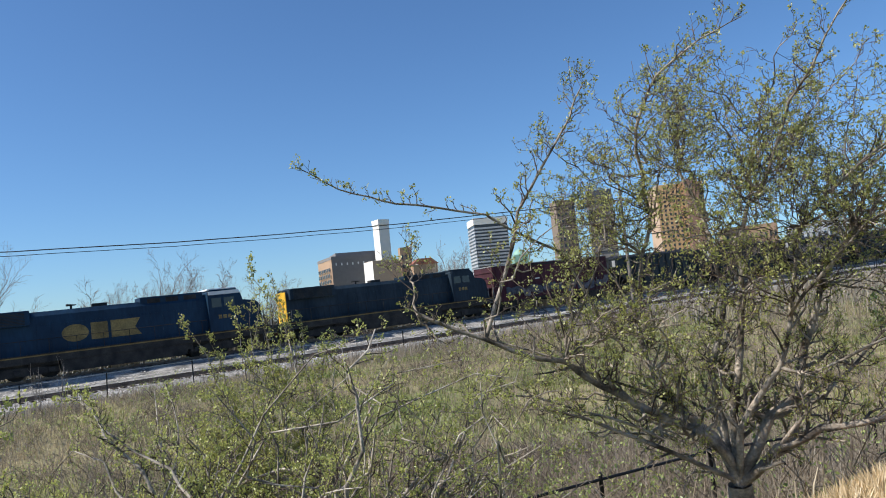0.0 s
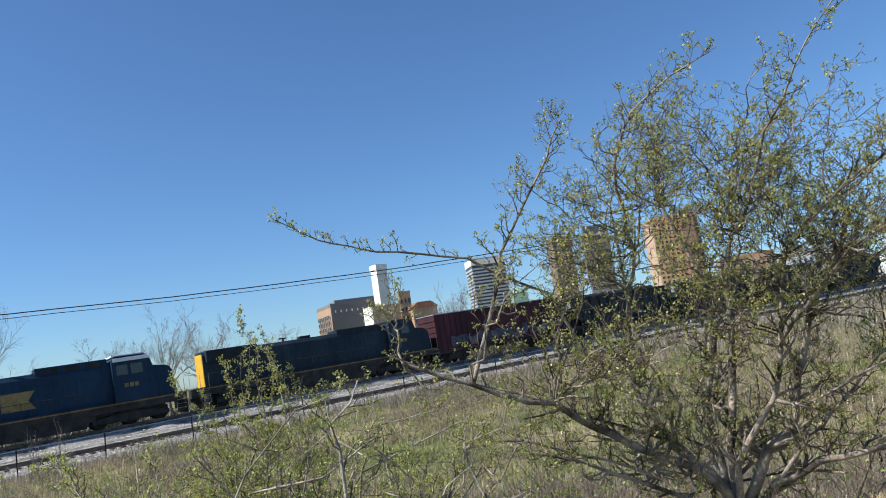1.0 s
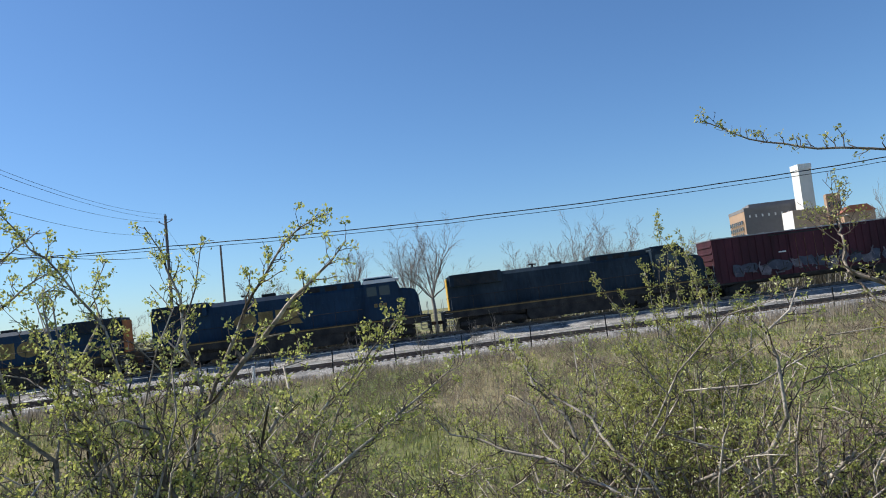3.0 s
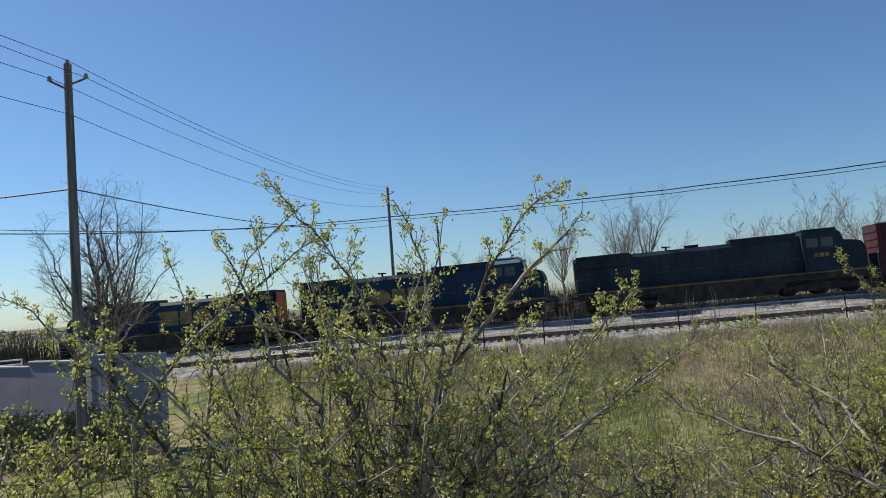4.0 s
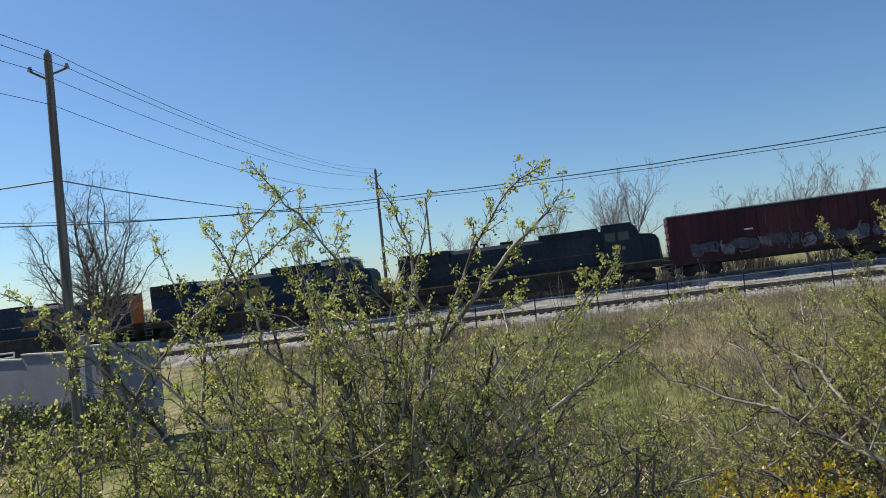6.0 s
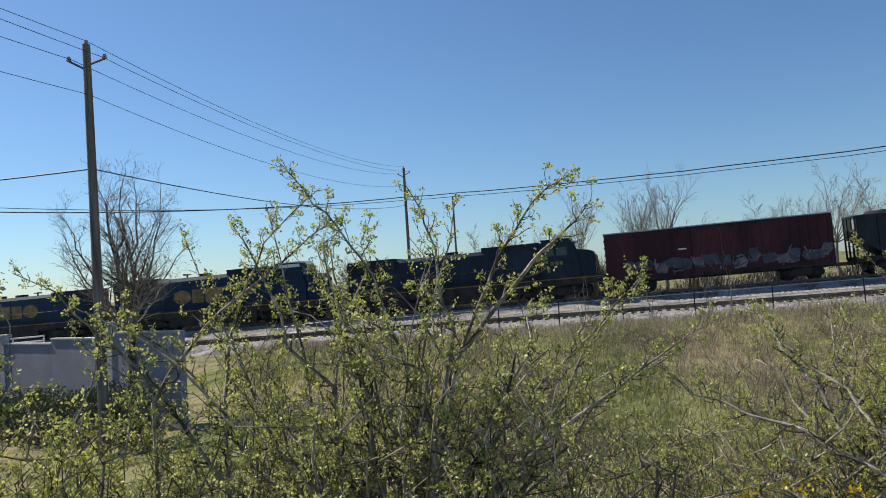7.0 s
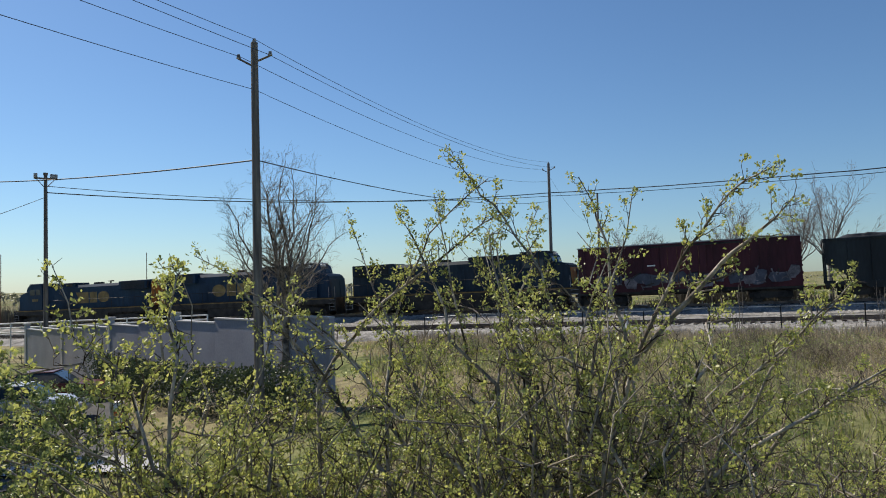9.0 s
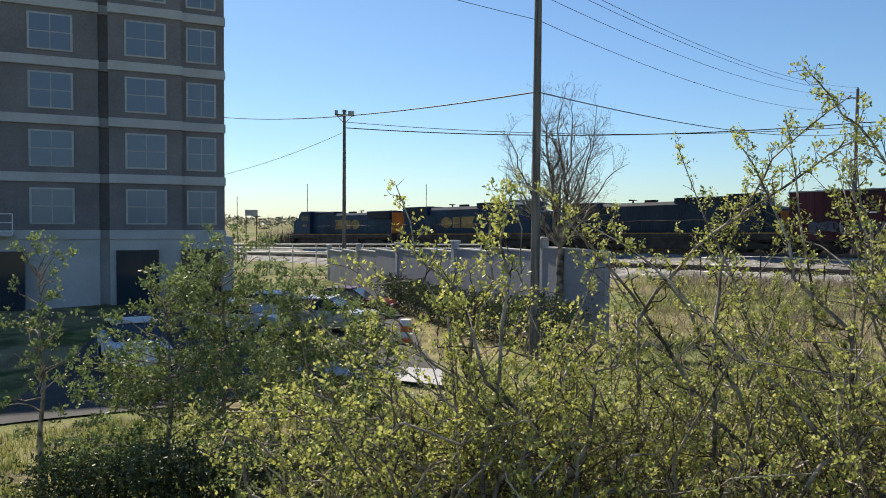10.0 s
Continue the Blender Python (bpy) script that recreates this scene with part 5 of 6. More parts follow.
def shrub(seed, feet, tips, extra, centre, size, height, label, leaf_mat=BUD, leaf=0.026, per=7, dense=1.0, name="shrub", thick=0.0165, limbs=(), low_leaf=0.85):
    """A shrub: arching leaders to given tips, and further stems that fill a dome."""
    w = Wood(seed, 0.0024)
    rng = w.rng
    lead = [(0.065, 0.17, 0.3, 0.6, 0.35), (0.055, 0.06, 0.2, 0.7, 0.3)]
    fill = [(0.13 / dense, 0.38, 0.12, 0.4, 0.3), (0.06 / dense, 0.075, 0.12, 0.55, 0.3)]
    ends = [np.array(t) for t in tips]
    for k in range(extra):
        a, q = rng.uniform(0, 2 * np.pi), math.sqrt(rng.uniform(0, 1))
        x, y = centre[0] + size[0] * q * math.cos(a), centre[1] + size[1] * q * math.sin(a)
        z = gz(x, y) + height * rng.uniform(0.3, 1.0) * (1 - 0.4 * q * q)
        ends.append(np.array((x, y, z)))
    for way in limbs:
        stops = [np.array(v) for v in way]
        pts = np.concatenate([w.path(p, q, 5, 0.08)[:-1] for p, q in zip(stops, stops[1:])] + [stops[-1][None]])
        w.branch(pts, thick * 1.1, 0.003, 0, [(0.06, 0.2, 0.12, 0.6, 0.35), (0.055, 0.065, 0.2, 0.7, 0.3)])
    for k, e in enumerate(ends):
        f = feet[0] if k < len(tips) else feet[int(rng.integers(len(feet)))] if rng.random() < 0.6 else min(feet, key=lambda q: (q[0] - e[0]) ** 2 + (q[1] - e[1]) ** 2)
        f = np.array((f[0] + rng.normal(0, 0.15), f[1] + rng.normal(0, 0.15), 0))
        f[2] = gz(f[0], f[1]) - 0.05
        pts = w.path(f, e, 10, 0.12 if k < len(tips) else 0.22, rng.uniform(0.02, 0.16))
        if k < len(tips):
            w.branch(pts, thick * rng.uniform(0.8, 1.4), 0.0028, 0, lead)
            w.branch(w.path(pts[4], pts[7] + rng.normal(0, 0.2, 3), 6, 0.2), thick * 0.5, 0.0028, 0, fill)
        else:
            w.branch(pts, thick * rng.uniform(0.6, 1.3), 0.0028, 0, fill)
    # the shaded lower stems carry fewer leaves
    at = np.concatenate(w.leaf_at)
    high = (at[:, 2] - ground_z(at[:, 0], at[:, 1])) / height
    w.leaf_at = [at[rng.random(len(at)) < np.clip(low_leaf + (1 - low_leaf) * (high - 0.25) / 0.4, low_leaf, 1)]]
    o = np.array((feet[0][0], feet[0][1], gz(feet[0][0], feet[0][1])))
    return w.finish(name, label, "shrub", SHRUB_BARK, TWIG, leaf_mat, leaf * 0.9, per + 2, group="shrubs on the slope", origin=o, spread=1.15)


spring_tree()
A_LIMBS = [
    [(-3.65, 2.6, gz(-3.65, 2.6)), (-3.58, 2.61, 0.73), (-3.79, 2.74, 1.54), (-3.99, 2.68, 2.06), (-4.22, 2.49, 2.50), (-4.41, 2.29, 2.84)],
    [(-3.6, 2.6, gz(-3.6, 2.6)), (-3.35, 2.61, 0.84), (-3.24, 2.78, 1.62), (-3.02, 2.88, 2.09), (-2.79, 2.94, 2.38), (-2.53, 3.01, 2.53)],
    [(-3.23, 2.79, 1.58), (-2.97, 3.07, 2.01), (-2.72, 3.15, 2.23), (-2.57, 3.24, 2.40)],
    [(-3.6, 2.5, gz(-3.6, 2.5)), (-3.07, 2.71, 0.70), (-2.73, 3.02, 1.11), (-2.37, 3.23, 1.40), (-2.04, 3.47, 1.65)],
    [(-3.7, 2.5, gz(-3.7, 2.5)), (-3.32, 2.78, 0.81), (-3.08, 3.15, 1.23), (-2.75, 3.35, 1.59), (-2.43, 3.48, 1.95)],
    [(-4.5, 1.8, gz(-4.5, 1.8)), (-4.53, 1.84, 0.72), (-4.73, 1.94, 1.34), (-4.80, 2.12, 1.95), (-4.62, 2.23, 2.33), (-4.30, 2.51, 2.68)],
    [(-4.9, 1.5, gz(-4.9, 1.5)), (-4.99, 1.55, 1.30), (-4.86, 1.99, 1.87), (-4.51, 2.43, 2.28), (-4.24, 2.64, 2.46)]]
C_LIMBS = [
    [(-0.9, 4.5, gz(-0.9, 4.5)), (-1.36, 4.25, 0.71), (-1.83, 4.24, 0.93), (-2.22, 4.19, 1.03), (-2.57, 4.14, 1.14), (-2.81, 4.15, 1.37)],
    [(-0.9, 4.7, gz(-0.9, 4.7)), (-1.44, 4.57, 0.81), (-1.82, 4.72, 1.14), (-2.26, 4.79, 1.42), (-2.46, 4.83, 1.64)]]
A_TIPS = [(-4.80, 2.07, 2.50), (-4.32, 2.10, 2.56), (-4.45, 3.04, 2.51), (-3.80, 2.86, 2.64), (-3.52, 3.05, 2.55), (-4.50, 2.62, 2.36),
          (-5.12, 1.85, 2.49), (-5.44, 0.85, 2.22), (-4.98, 1.07, 1.98), (-5.28, 1.48, 1.96), (-2.14, 3.52, 1.58), (-2.57, 3.76, 1.98), (-3.51, 3.80, 1.85)]
shrub(31, [(-3.7, 2.6), (-3.6, 2.75), (-4.6, 1.9), (-4.2, 2.7)], A_TIPS, 115, (-4.0, 2.5), (1.62, 1.3), 2.6, "tall twiggy shrub with yellow-green opening leaves on the slope", leaf=0.025, per=8, limbs=A_LIMBS, low_leaf=0.8)
shrub(32, [(-1.1, 4.9), (-0.4, 5.1), (-1.8, 4.8), (-0.7, 5.5)],
      [(-2.68, 4.36, 1.23), (-2.55, 4.94, 1.61), (-2.12, 5.36, 1.61), (-1.56, 5.32, 1.32), (-0.70, 5.72, 1.45), (0.09, 5.34, 1.20), (0.43, 5.56, 1.56), (-0.18, 4.88, 0.95), (-1.45, 4.67, 1.04)],
      125, (-1.1, 5.05), (2.2, 1.05), 2.25, "low spreading twiggy shrub with opening leaves on the slope", leaf=0.021, per=8, limbs=C_LIMBS, low_leaf=0.8)
shrub(33, [(-4.7, 0.3), (-5.1, -0.4), (-4.6, 1.0), (-5.3, 0.6)],
      [(-5.06, -0.03, 2.15), (-4.74, 0.56, 2.14), (-4.94, 0.58, 2.05), (-5.43, -0.51, 1.15), (-5.00, 0.31, 1.63), (-5.12, -0.99, 0.73), (-4.74, 1.17, 1.78)],
      85, (-4.9, 0.4), (0.95, 1.6), 2.2, "bushy shrub in fresh yellow-green leaf on the slope", BUD, 0.034, 6)
shrub(34, [(-2.8, 10.5), (-2.4, 10.6), (-2.9, 10.9)],
      [(-2.75, 10.58, 2.92), (-2.46, 10.67, 2.71), (-3.65, 10.35, 2.16), (-1.72, 10.85, 1.83), (-1.49, 10.88, 1.77), (-3.4, 10.5, 1.9), (-2.1, 10.7, 2.1), (-2.6, 10.5, 2.5), (-2.3, 10.6, 2.3), (-3.0, 10.5, 2.3)],
      130, (-2.75, 10.6), (1.6, 1.0), 2.75, "upright green-tipped shrub standing in the field", TREE_BUD, 0.038, 6, 1.15)
shrub(35, [(-3.2, 5.6), (-4.3, 4.4), (-3.8, 5.2)], [], 50, (-3.75, 5.0), (1.6, 1.3), 1.7, "tangled half-bare shrub with few leaves in the field", BUD, 0.028, 4, 0.9)
shrub(36, [(0.6, 7.6), (-0.4, 7.3), (0.1, 8.0)], [], 40, (0.2, 7.6), (1.9, 1.1), 1.5, "tangled bramble of thin stems before the fence", LEAF, 0.03, 4, 0.8)
shrub(38, [(-5.6, 3.2), (-6.2, 2.2)], [], 62, (-5.9, 2.4), (1.1, 1.3), 2.2, "leafy shrub lower down the slope", BUD, 0.034, 6, 0.8)
shrub(39, [(-6.5, 0.4), (-6.8, -0.6)], [], 40, (-6.6, 0.0), (1.0, 1.5), 1.8, "leafy shrub lower down the slope", LEAF_MID, 0.036, 8, 0.9)
shrub(42, [(-4.9, 1.1), (-5.2, 0.8)], [], 105, (-5.1, 1.1), (0.95, 0.95), 2.15, "bushy shrub in fresh yellow-green leaf on the slope", BUD, 0.028, 8, 0.8)
shrub(40, [(-2.4, 3.4), (-3.0, 3.2)], [], 40, (-2.5, 3.5), (0.9, 0.5), 1.45, "small twiggy shrub with opening leaves", BUD, 0.028, 4, 0.9)
shrub(41, [(-5.8, 8.2), (-7.0, 7.4)], [], 34, (-6.3, 7.9), (1.8, 1.6), 1.6, "tangled half-bare shrub with few leaves in the field", BUD, 0.03, 3, 0.7)
shrub(37, [(-1.5, 3.85), (-2.0, 3.6), (-1.1, 4.1)], [], 30, (-1.5, 3.8), (0.9, 0.35), 1.05, "low bush in yellow blossom on the slope", FLOWER, 0.03, 9, 1.0)


def bare_tree(yaw, r, top_up, spread, seed, label, limbs=11, per_metre=1.0, fork_at=0.34):
    w = Wood(seed, r * 0.00013)
    w.crook = 0.1
    rng = w.rng
    p = polar(yaw, r)
    z0 = gz(p.x, p.y)
    top = EYE + r * math.tan(radians(top_up))
    h = top - z0
    foot = np.array((p.x, p.y, z0 - 0.2))
    fork = foot + np.array((rng.normal(0, 0.15), rng.normal(0, 0.15), h * fork_at))
    w.tube(w.path(foot, fork, 5, 0.05), 0.02 * h, 0.014 * h, 8)
    plan = [(h * 0.05 / per_metre, h * 0.24, 0.2, 0.3, 0.75), (h * 0.03, h * 0.12, 0.12, 0.4, 0.5), (h * 0.042, h * 0.065, 0.1, 0.2, 0.3)]
    for k in range(limbs):
        a = k / limbs * 6.283 + rng.uniform(-0.3, 0.3)
        u = -0.12 + 1.08 * (k * 0.618 % 1.0)
        q = spread * math.sqrt(max(0.05, 1 - u * u)) * rng.uniform(0.75, 1.05)
        e = np.array((p.x + q * math.cos(a * 3.7), p.y + q * math.sin(a * 3.7), z0 + h * (0.58 + 0.42 * u)))
        w.branch(w.path(fork, e, 8, 0.09, 0.04), 0.0065 * h, 0.003, 0, plan)
    return w, foot, label


def add_bare(*args, leaf_mat=None, size=0.06, per=2, **kw):
    w, foot, label = bare_tree(*args, **kw)
    if leaf_mat is None:
        w.leaf_at = []
    return w.finish("bare_tree", label, "tree", FAR_TWIG, FAR_TWIG, leaf_mat, size, per, group="bare trees along the railway", origin=foot)


BUDS_FAR = leaf_material("far_reddish_buds", (0.16, 0.12, 0.09), (0.26, 0.22, 0.15), 0.4)


def broad_tree():
    """A round-headed bare tree: a short trunk, rising leaders, and a fine mesh of twigs."""
    w = Wood(51, 0.003)
    w.crook = 0.14
    rng = w.rng
    p = polar(71.9, 27.1)
    z0 = gz(p.x, p.y)
    h = EYE + 27.1 * math.tan(radians(10.3)) - z0
    foot = np.array((p.x, p.y, z0 - 0.2))
    fork = np.array((p.x + 0.05, p.y, z0 + h * 0.36))
    w.tube(w.path(foot, fork, 6, 0.04), 0.15, 0.12, 10)
    plan = [(0.24, 1.3, 0.18, 0, 0.35), (0.13, 0.6, 0.12, 0, 0.3), (0.1, 0.28, 0.1, 0, 0.2)]
    for k in range(15):
        a = k * 2.4
        u = (k + 0.5) / 15
        q = 2.95 * u ** 0.6 * rng.uniform(0.85, 1.05)
        e = np.array((p.x + q * math.cos(a), p.y + q * math.sin(a), z0 + h * (0.95 - 0.4 * u ** 1.4)))
        w.branch(w.path(fork, e, 9, 0.1, 0.05), 0.065 - 0.03 * u, 0.008, 0, plan)
    w.leaf_at = []
    w.finish("bare_tree", "broad leafless tree with fine twigs beside the utility pole", "tree", BARK, GREY_TWIG, group="bare trees along the railway", origin=foot)


broad_tree()
for k, (yaw, r, up, sp, lab) in enumerate((
        (38.0, 84, 5.6, 2.8, "slender leafless tree behind the railway"), (31.8, 80, 6.7, 4.2, "branching leafless tree behind the railway"), (33.6, 82, 6.2, 3.2, "branching leafless tree behind the railway"),
        (25.0, 84, 4.2, 4.5, "low spreading leafless tree behind the railway"), (20.4, 82, 5.8, 4.0, "branching leafless tree behind the railway"), (17.6, 84, 5.0, 4.2, "hazy leafless tree behind the railway"),
        (-0.5, 100, 4.9, 4.5, "hazy leafless tree before the city skyline"), (45.5, 100, 3.6, 5.5, "low hazy leafless tree behind the railway"), (42.5, 104, 3.2, 5.5, "low hazy leafless tree behind the railway"),
        (13.5, 96, 3.8, 5.0, "low hazy leafless tree behind the railway"), (-26, 110, 3.0, 6.0, "low leafless tree beyond the railway"), (-21, 105, 3.2, 6.0, "low leafless tree beyond the railway"),
        (55.5, 110, 2.2, 6.0, "low leafless tree behind the railway"), (-36, 100, 2.6, 6.0, "low leafless tree beyond the railway"))):
    add_bare(yaw, r, up, sp, 60 + k, lab, leaf_mat=BUDS_FAR, size=0.07, per=1)


def young_tree():
    """A staked young tree with a pale stem on the tan slope."""
    w = Wood(140)
    f = np.array((4.9, 6.9, gz(4.9, 6.9) - 0.1))
    top = f + np.array((-0.15, 0.05, 1.15))
    w.tube(w.path(f, top, 6, 0.06), 0.05, 0.035, 8)
    for k in range(14):
        a = w.rng.uniform(0, 6.283)
        e = top + np.array((0.75 * math.cos(a), 0.6 * math.sin(a), w.rng.uniform(0.1, 0.9)))
        w.branch(w.path(top, e, 7, 0.2), 0.013, 0.003, 0, [(0.1, 0.3, 0.15, 0.5, 0.3), (0.05, 0.08, 0.15, 0.8, 0.3)])
    w.finish("young_tree", "small young tree with a pale stem and yellow-green leaves", "tree", BARK, TWIG, LEAF, 0.034, 5, origin=f)


young_tree()


def leafy_tree(yaw, r, top_up, wide, seed, label, leaf_mat=LEAF_DARK, from_z=0.25, count=1.0):
    w = Wood(seed)
    rng = w.rng
    p = polar(yaw, r)
    z0 = gz(p.x, p.y)
    h = EYE + r * math.tan(radians(top_up)) - z0
    foot = np.array((p.x, p.y, z0 - 0.2))
    lead = foot + np.array((0, 0, h * 0.97))
    stem = w.path(foot, lead, 9, 0.05)
    plan = [(h * 0.05 / count, h * 0.15, 0.2, 0.7, 0.2), (h * 0.03, h * 0.06, 0.15, 0.9, 0.15)]
    w.tube(stem, 0.016 * h, 0.004, 8)
    for k in range(int(60 * count)):
        t = from_z + (0.97 - from_z) * rng.uniform(0, 1)
        a = rng.uniform(0, 6.283)
        q = wide * (1 - 0.75 * (t - from_z) / (1 - from_z)) * rng.uniform(0.5, 1.15)
        s = foot + np.array((0, 0, h * t))
        e = s + np.array((q * math.cos(a), q * math.sin(a), h * rng.uniform(0.02, 0.14)))
        w.branch(w.path(s, e, 6, 0.15), 0.004 * h, 0.003, 0, plan)
    return w.finish("leafy_tree", label, "tree", BARK, TWIG, leaf_mat, 0.065, 13, group="young trees below the slope", leaf_label="dense small green leaves", origin=foot)


leafy_tree(98.1, 14.5, -1.2, 2.2, 81, "young leafy tree below the slope before the apartment building", LEAF_MID)
leafy_tree(102.0, 13.3, -4.6, 2.0, 82, "young leafy tree below the slope before the apartment building", LEAF_MID)
leafy_tree(91.6, 16.3, -3.9, 2.0, 83, "young leafy tree at the edge of the car park", LEAF_MID)
leafy_tree(109.5, 15.0, -2.5, 0.9, 84, "thin young tree below the slope", LEAF_MID, 0.4, 0.5)
leafy_tree(87.0, 17.0, -6.5, 1.6, 85, "leafy bush at the edge of the car park", LEAF_MID, 0.1)


def hedge():
    w = Wood(90)
    a, b = polar(109.5, 12.6), polar(83.5, 10.4)
    n = 6500
    t = w.rng.uniform(0, 1, n)
    x = a.x + (b.x - a.x) * t + w.rng.normal(0, 0.3, n)
    y = a.y + (b.y - a.y) * t + w.rng.normal(0, 0.3, n)
    z = ground_z(x, y) + w.rng.uniform(0, 1, n) ** 0.6 * (1.3 + 0.15 * np.sin(t * 25))
    w.leaf_at = [np.stack([x, y, z], 1)]
    for k in range(60):
        u = k / 60
        p = a.lerp(b, u)
        f = np.array((p.x, p.y, gz(p.x, p.y) - 0.05))
        w.branch(w.path(f, f + np.array((w.rng.normal(0, 0.2), w.rng.normal(0, 0.2), 1.0)), 5, 0.15), 0.012, 0.004, 9, [])
    w.finish("hedge", "dark clipped evergreen hedge at the foot of the slope", "hedge", BARK, TWIG, LEAF_DARK, 0.06, 5, leaf_label="dense dark green leaves")


hedge()


def wall_hedge():
    w = Wood(91)
    a, b = polar(84.5, 42.5), polar(70.8, 24.0)
    n = 5000
    t = w.rng.uniform(0, 1, n)
    x = a.x + (b.x - a.x) * t + w.rng.normal(0, 0.35, n)
    y = a.y + (b.y - a.y) * t + w.rng.normal(0, 0.35, n)
    z = ground_z(x, y) + w.rng.uniform(0, 1, n) ** 0.6 * (1.75 + 0.12 * np.sin(t * 31))
    w.leaf_at = [np.stack([x, y, z], 1)]
    w.finish("hedge", "dark low evergreen hedge along the grey wall", "hedge", BARK, TWIG, LEAF_DARK, 0.11, 4, leaf_label="dense dark green leaves")


wall_hedge()


def far_woods():
    """A low line of distant woods round the horizon."""
    rng = np.random.default_rng(99)
    n = 14000
    yaw = np.radians(rng.uniform(-45, 125, n))
    r = rng.uniform(330, 520, n)
    hmax = 5 + 3.0 * np.sin(yaw * 9) + 2.0 * np.sin(yaw * 23 + 1) + 1.5 * np.sin(yaw * 61)
    hmax = np.clip(hmax * 0.55, 2, 5)
    z = -3.5 + hmax * rng.uniform(0, 1, n) ** 0.7 * 1.1
    c = np.stack([-r * np.sin(yaw), r * np.cos(yaw), z], 1)
    d = rng.normal(0, 1, (n, 3))
    e = rng.normal(0, 1, (n, 3))
    s = rng.uniform(0.5, 1.2, n)[:, None]
    V = np.stack([c, c + d * s, c + e * s, c + (d + e) * s * 0.5 + np.array([0, 0, 0.6])], 1)
    i = np.arange(n)[:, None] * 4
    F = np.concatenate([i + np.array([[0, 1, 3]]), i + np.array([[0, 3, 2]]), i + np.array([[1, 2, 3]])])
    ob = new("far_woods", mesh_np("far_woods", V.reshape(-1, 3), F, FAR_LEAF))
    tagged(ob, "low hazy woods on the horizon", "woods", kind="stuff")


FAR_LEAF = leaf_material("far_foliage", (0.1, 0.11, 0.08), (0.2, 0.2, 0.14), 0.2)
far_woods()


# ---- grass and weeds ----
TAN = leaf_material("sunlit_tan_grass", (0.5, 0.36, 0.18), (0.8, 0.64, 0.4), 0.4)
def blades(name, x, y, height, width, mat, seed, label, lean=0.5, bunch=1):
    """Bent grass blades, each two tapering pieces."""
    rng = np.random.default_rng(seed)
    x, y, height = (np.repeat(v, bunch) for v in (x, y, height))
    n = len(x)
    x = x + rng.normal(0, 0.06, n) * (bunch > 1)
    y = y + rng.normal(0, 0.06, n) * (bunch > 1)
    z = ground_z(x, y) - 0.02
    h = height * rng.uniform(0.5, 1.2, n)
    a = rng.uniform(0, 6.283, n)
    ln = rng.uniform(0.1, 1.0, n) * lean * h
    wx, wy = np.cos(a + 1.57) * width, np.sin(a + 1.57) * width
    dx, dy = np.cos(a) * ln, np.sin(a) * ln
    P = np.stack([x, y, z], 1)
    W = np.stack([wx, wy, 0 * wx], 1)
    M = P + np.stack([dx * 0.35, dy * 0.35, h * 0.6], 1)
    T = P + np.stack([dx, dy, h], 1)
    V = np.stack([P - W, P + W, M + W * 0.7, M - W * 0.7, T], 1)
    i = np.arange(n)[:, None] * 5
    F = np.concatenate([i + np.array([[0, 1, 2]]), i + np.array([[0, 2, 3]]), i + np.array([[3, 2, 4]])])
    ob = new(name, mesh_np(name, V.reshape(-1, 3), F, mat))
    return tagged(ob, label, "grass", kind="stuff")


def scatter(n, seed, yaw0, yaw1, r0, r1, keep, power=0.6):
    rng = np.random.default_rng(seed)
    yaw = np.radians(rng.uniform(yaw0, yaw1, n))
    r = r0 + (r1 - r0) * rng.uniform(0, 1, n) ** power
    x, y = -r * np.sin(yaw), r * np.cos(yaw)
    d = TRACK_D - (x * FAR.x + y * FAR.y)
    patch = np.sin(x * 0.35 + 2) * np.sin(y * 0.31 + 0.5) + 0.6 * np.sin(x * 0.9 + y * 0.7)
    ok = keep(d, patch, rng.uniform(-1, 1, n), np.degrees(yaw), r)
    return x[ok], y[ok]


x, y = scatter(19000, 1, -42, 66, 5, 50, lambda d, p, u, w, r: (d > 17 - 2 * p) & (1.6 * p + u > -0.1))
blades("meadow_grass", x, y, np.full(len(x), 0.26), 0.014, GRASS, 2, "short green spring grass over the field", 0.6, 4)
x, y = scatter(15000, 3, -42, 66, 5, 50, lambda d, p, u, w, r: (d > 11) & ((1.6 * p - u < 0.2) | (d < 20)))
blades("dry_grass", x, y, np.full(len(x), 0.4), 0.009, STRAW, 4, "dry straw-coloured grass tufts over the field", 0.5, 5)
x, y = scatter(48000, 5, -40, 64, 36, 75, lambda d, p, u, w, r: (d > 10.9) & (d < 22) & (u > -0.55 + (d - 11) * 0.08 - 0.35 * p), 0.7)
blades("dry_weeds", x, y, 0.34 + 0.5 * np.clip((TRACK_D - (x * FAR.x + y * FAR.y) - 12.5) / 6, 0, 1) * np.clip(0.6 + 0.6 * np.sin(x * 0.8) * np.sin(y * 0.7), 0.2, 1), 0.014, SCRUB, 6, "grey-brown dead weeds beside the railway", 0.35, 4)
x, y = scatter(26000, 21, -45, 10, 42, 125, lambda d, p, u, w, r: (d > 11.5) & (d < 45) & (u > -0.7 - 0.3 * p), 0.8)
blades("brown_weeds", x, y, np.full(len(x), 0.75), 0.02, SCRUB, 22, "grey-brown dead weeds on the far slope below the railway", 0.4, 3)
x, y = scatter(5500, 7, -44, -24, 4.0, 7.5, lambda d, p, u, w, r: r > 0)
blades("tan_grass", x, y, np.full(len(x), 0.16), 0.006, TAN, 8, "short sunlit tan grass on the slope", 0.8, 3)
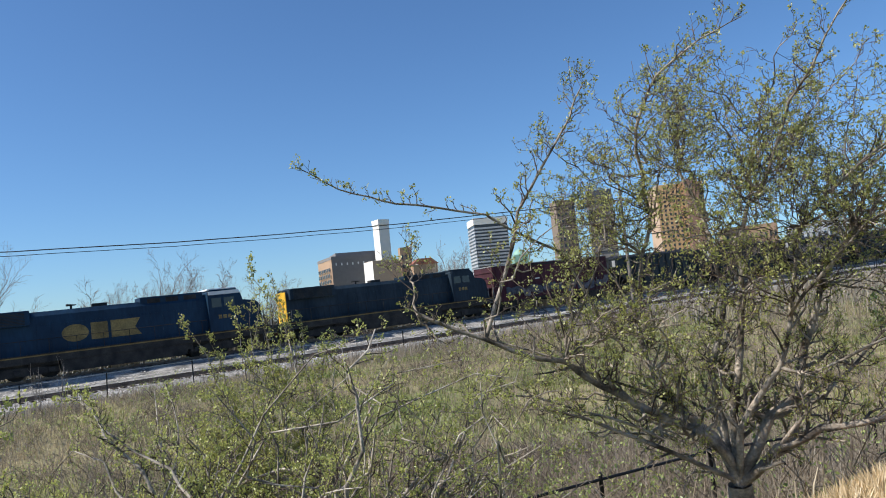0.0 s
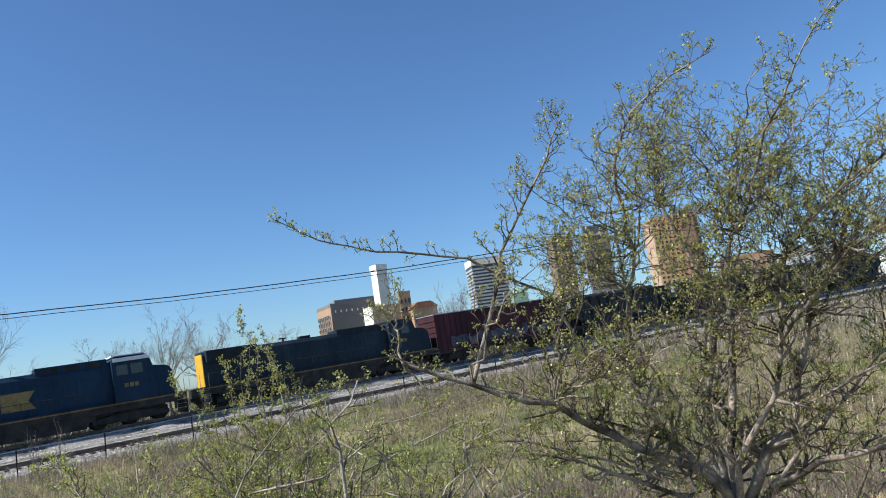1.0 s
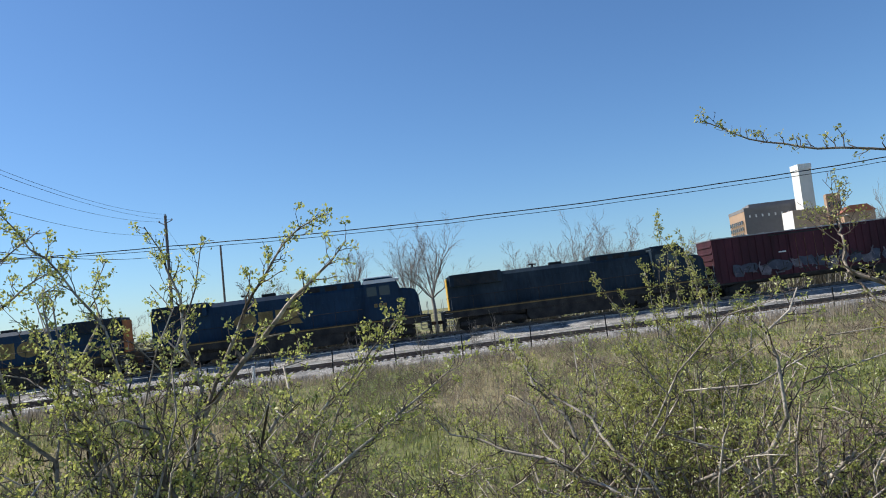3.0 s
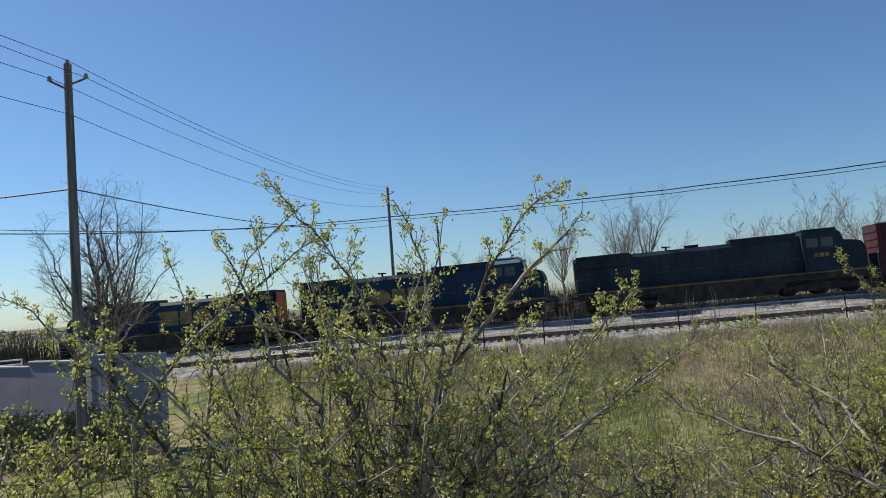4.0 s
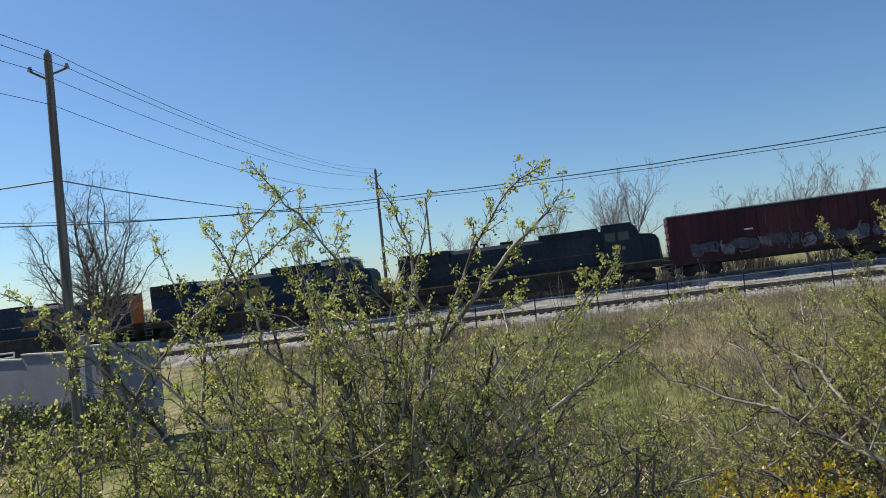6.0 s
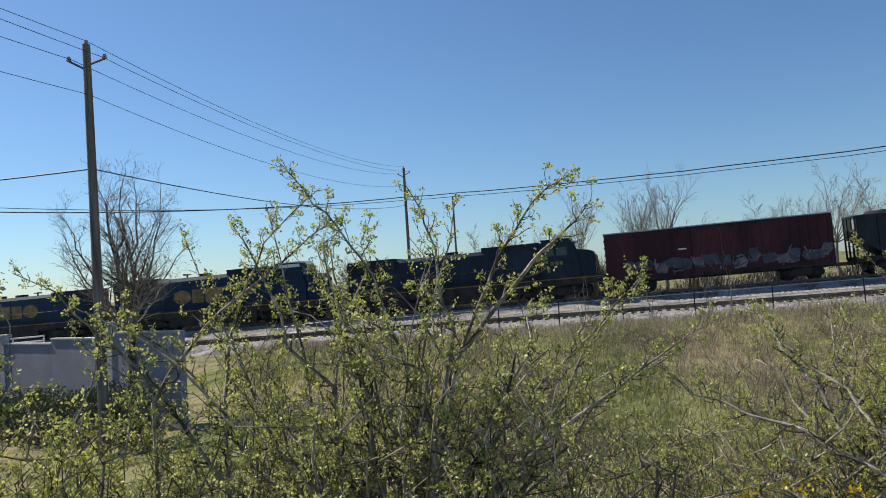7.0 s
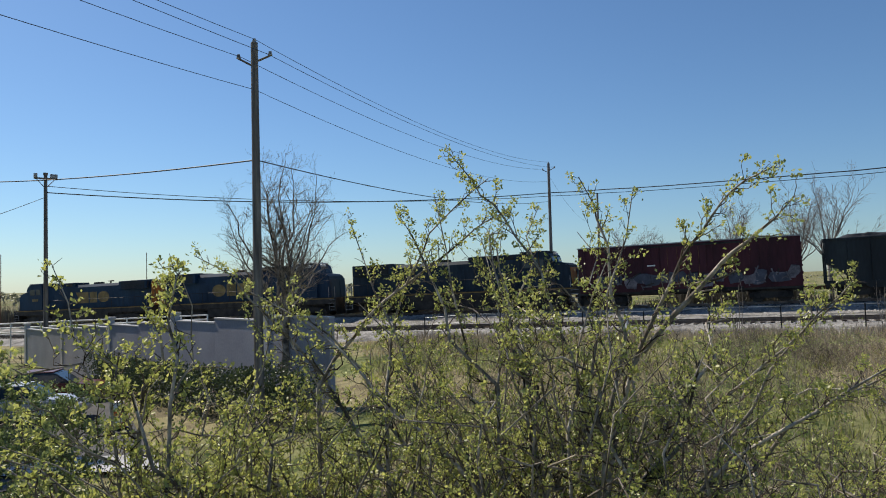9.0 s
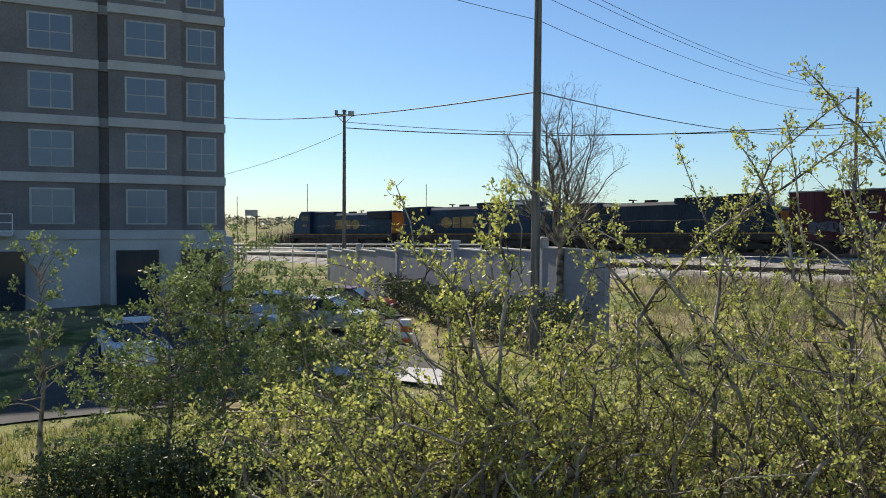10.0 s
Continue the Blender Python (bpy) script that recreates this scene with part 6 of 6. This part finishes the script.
x, y = scatter(5000, 9, -42, 6, 8.2, 15, lambda d, p, u, w, r: u > -0.5)
blades("fence_weeds", x, y, np.full(len(x), 0.7), 0.006, SCRUB, 10, "brown dead stalks behind the black fence", 0.4, 6)
x, y = scatter(6000, 11, 0, 100, 2.4, 8, lambda d, p, u, w, r: u > -0.7)
blades("slope_grass", x, y, np.full(len(x), 0.35), 0.006, GRASS, 12, "tall green grass among the shrubs", 0.5, 4)
x, y = scatter(3500, 13, 78, 116, 10, 20, lambda d, p, u, w, r: u > -0.7)
blades("verge_grass", x, y, np.full(len(x), 0.2), 0.012, GRASS, 14, "mown green grass below the slope", 0.5, 5)


def thickets():
    """Clumps of tangled dead stems and brambles through the field."""
    rng = np.random.default_rng(17)
    P, Q, leaf = [], [], []
    for k in range(260):
        yaw, r = radians(rng.uniform(-36, 64)), 8.5 + 30 * rng.uniform(0, 1) ** 1.3
        cx, cy = -r * math.sin(yaw), r * math.cos(yaw)
        if TRACK_D - (cx * FAR.x + cy * FAR.y) < 14:
            continue
        wide, high, n = rng.uniform(0.35, 1.1), rng.uniform(0.4, 1.25), int(rng.uniform(60, 170))
        x, y = cx + rng.normal(0, wide, n), cy + rng.normal(0, wide, n)
        z = ground_z(x, y)
        ln = rng.uniform(0.3, 0.8, n)
        d = np.stack([rng.normal(0, 0.7, n), rng.normal(0, 0.7, n), rng.uniform(0.2, 1.3, n)], 1)
        d /= np.linalg.norm(d, axis=1)[:, None]
        lift = np.maximum(0, rng.uniform(-0.3, 0.6, n)) * high
        p = np.stack([x, y, z + lift], 1)
        P.append(p)
        Q.append(p + d * (ln * high * 1.3)[:, None])
        if rng.random() < 0.5:
            leaf.append(Q[-1][rng.random(n) < 0.6])
    P, Q = np.concatenate(P), np.concatenate(Q)
    w = Wood(18)
    w.runs[("thin", 2, 3)] = [(np.stack([P, Q], 1), np.full(len(P), 0.007), np.full(len(P), 0.003))]
    w.leaf_at = leaf
    w.finish("brambles", "tangled brown brambles and dead stems in the field", "brambles", BRAMBLE, BRAMBLE, LEAF, 0.05, 4)


thickets()


def far_brush():
    """Brown brush on the far side of the railway."""
    rng = np.random.default_rng(19)
    n = 21000
    sa, off = rng.uniform(-150, 110, n), rng.uniform(5.2, 15, n)
    x, y = FOOT.x + ALONG.x * sa + FAR.x * off, FOOT.y + ALONG.y * sa + FAR.y * off
    high = 1.0 + 0.8 * np.sin(sa * 0.31) * np.sin(sa * 0.113 + 1) + 0.4 * np.sin(sa * 0.9)
    blades("far_brush", x, y, np.clip(high, 0.5, 2.0) * 2.3, 0.045, BRUSH, 20, "grey-brown brush beyond the railway", 0.5, 2)


far_brush()


def tall_stalks():
    """Pale upright stalks of dead weeds in the field."""
    rng = np.random.default_rng(15)
    w = Wood(16)
    for cx, cy, n in ((1.0, 10.5, 8), (-3.5, 13, 6), (-9, 16, 10), (-13, 19, 10), (-5, 20, 8), (2.5, 15, 8), (-18, 22, 10), (-10, 10, 8)):
        for k in range(n):
            x, y = cx + rng.normal(0, 0.8), cy + rng.normal(0, 0.8)
            f = np.array((x, y, gz(x, y) - 0.05))
            h = rng.uniform(0.7, 1.5)
            w.branch(w.path(f, f + np.array((rng.normal(0, 0.15), rng.normal(0, 0.15), h)), 4, 0.05), 0.007, 0.003, 0, [(0.25, 0.2, 0.5, 0, 0.6)])
    w.finish("weed_stalks", "pale dead weed stalks standing in the field", "weeds", FAR_TWIG, FAR_TWIG)


tall_stalks()


def saplings():
    for k, (yaw, dist) in enumerate(((27.5, 44), (29.0, 44.5), (33.0, 43), (46.0, 42), (12.0, 44), (6.0, 47), (38.0, 40))):
        w = Wood(120 + k)
        p = polar(yaw, dist)
        f = np.array((p.x, p.y, gz(p.x, p.y) - 0.05))
        for j in range(5):
            e = f + np.array((w.rng.normal(0, 0.5), w.rng.normal(0, 0.5), w.rng.uniform(1.6, 2.9)))
            w.branch(w.path(f, e, 5, 0.1), 0.02, 0.006, 0, [(0.3, 0.5, 0.3, 0.5, 0.5), (0.15, 0.2, 0.2, 0.5, 0.3)])
        w.finish("sapling", "thin bare sapling among dry weeds beside the railway", "sapling", FAR_TWIG, FAR_TWIG, LEAF if k in (2, 3) else None, 0.05, 2, group="saplings beside the railway", origin=f)


saplings()


# ---- what moves ----
def motions():
    times = [0, 1 / 30, 2 / 30] + [0.5 * k for k in range(1, 20)] + [10 - 2 / 30, 10 - 1 / 30, 10]
    turned = pose(0, 0, 0, 0, 0, 180)
    for thing, s, back in TRAIN:
        walk(thing, [(t, rail_frame(s + SPEED * t) @ (turned if back else Matrix())) for t in times])
    ways = {thing.name: (-1 if back else 1) for thing, s, back in TRAIN}
    for wheel, x, z, r in WHEELSETS:
        top = wheel.parent.parent.name
        step = 0.1
        walk(wheel, [(k * step, pose(x, 0, z, 0, ways[top] * math.degrees(SPEED * k * step / r) % 360, 0)) for k in range(101)])


motions()
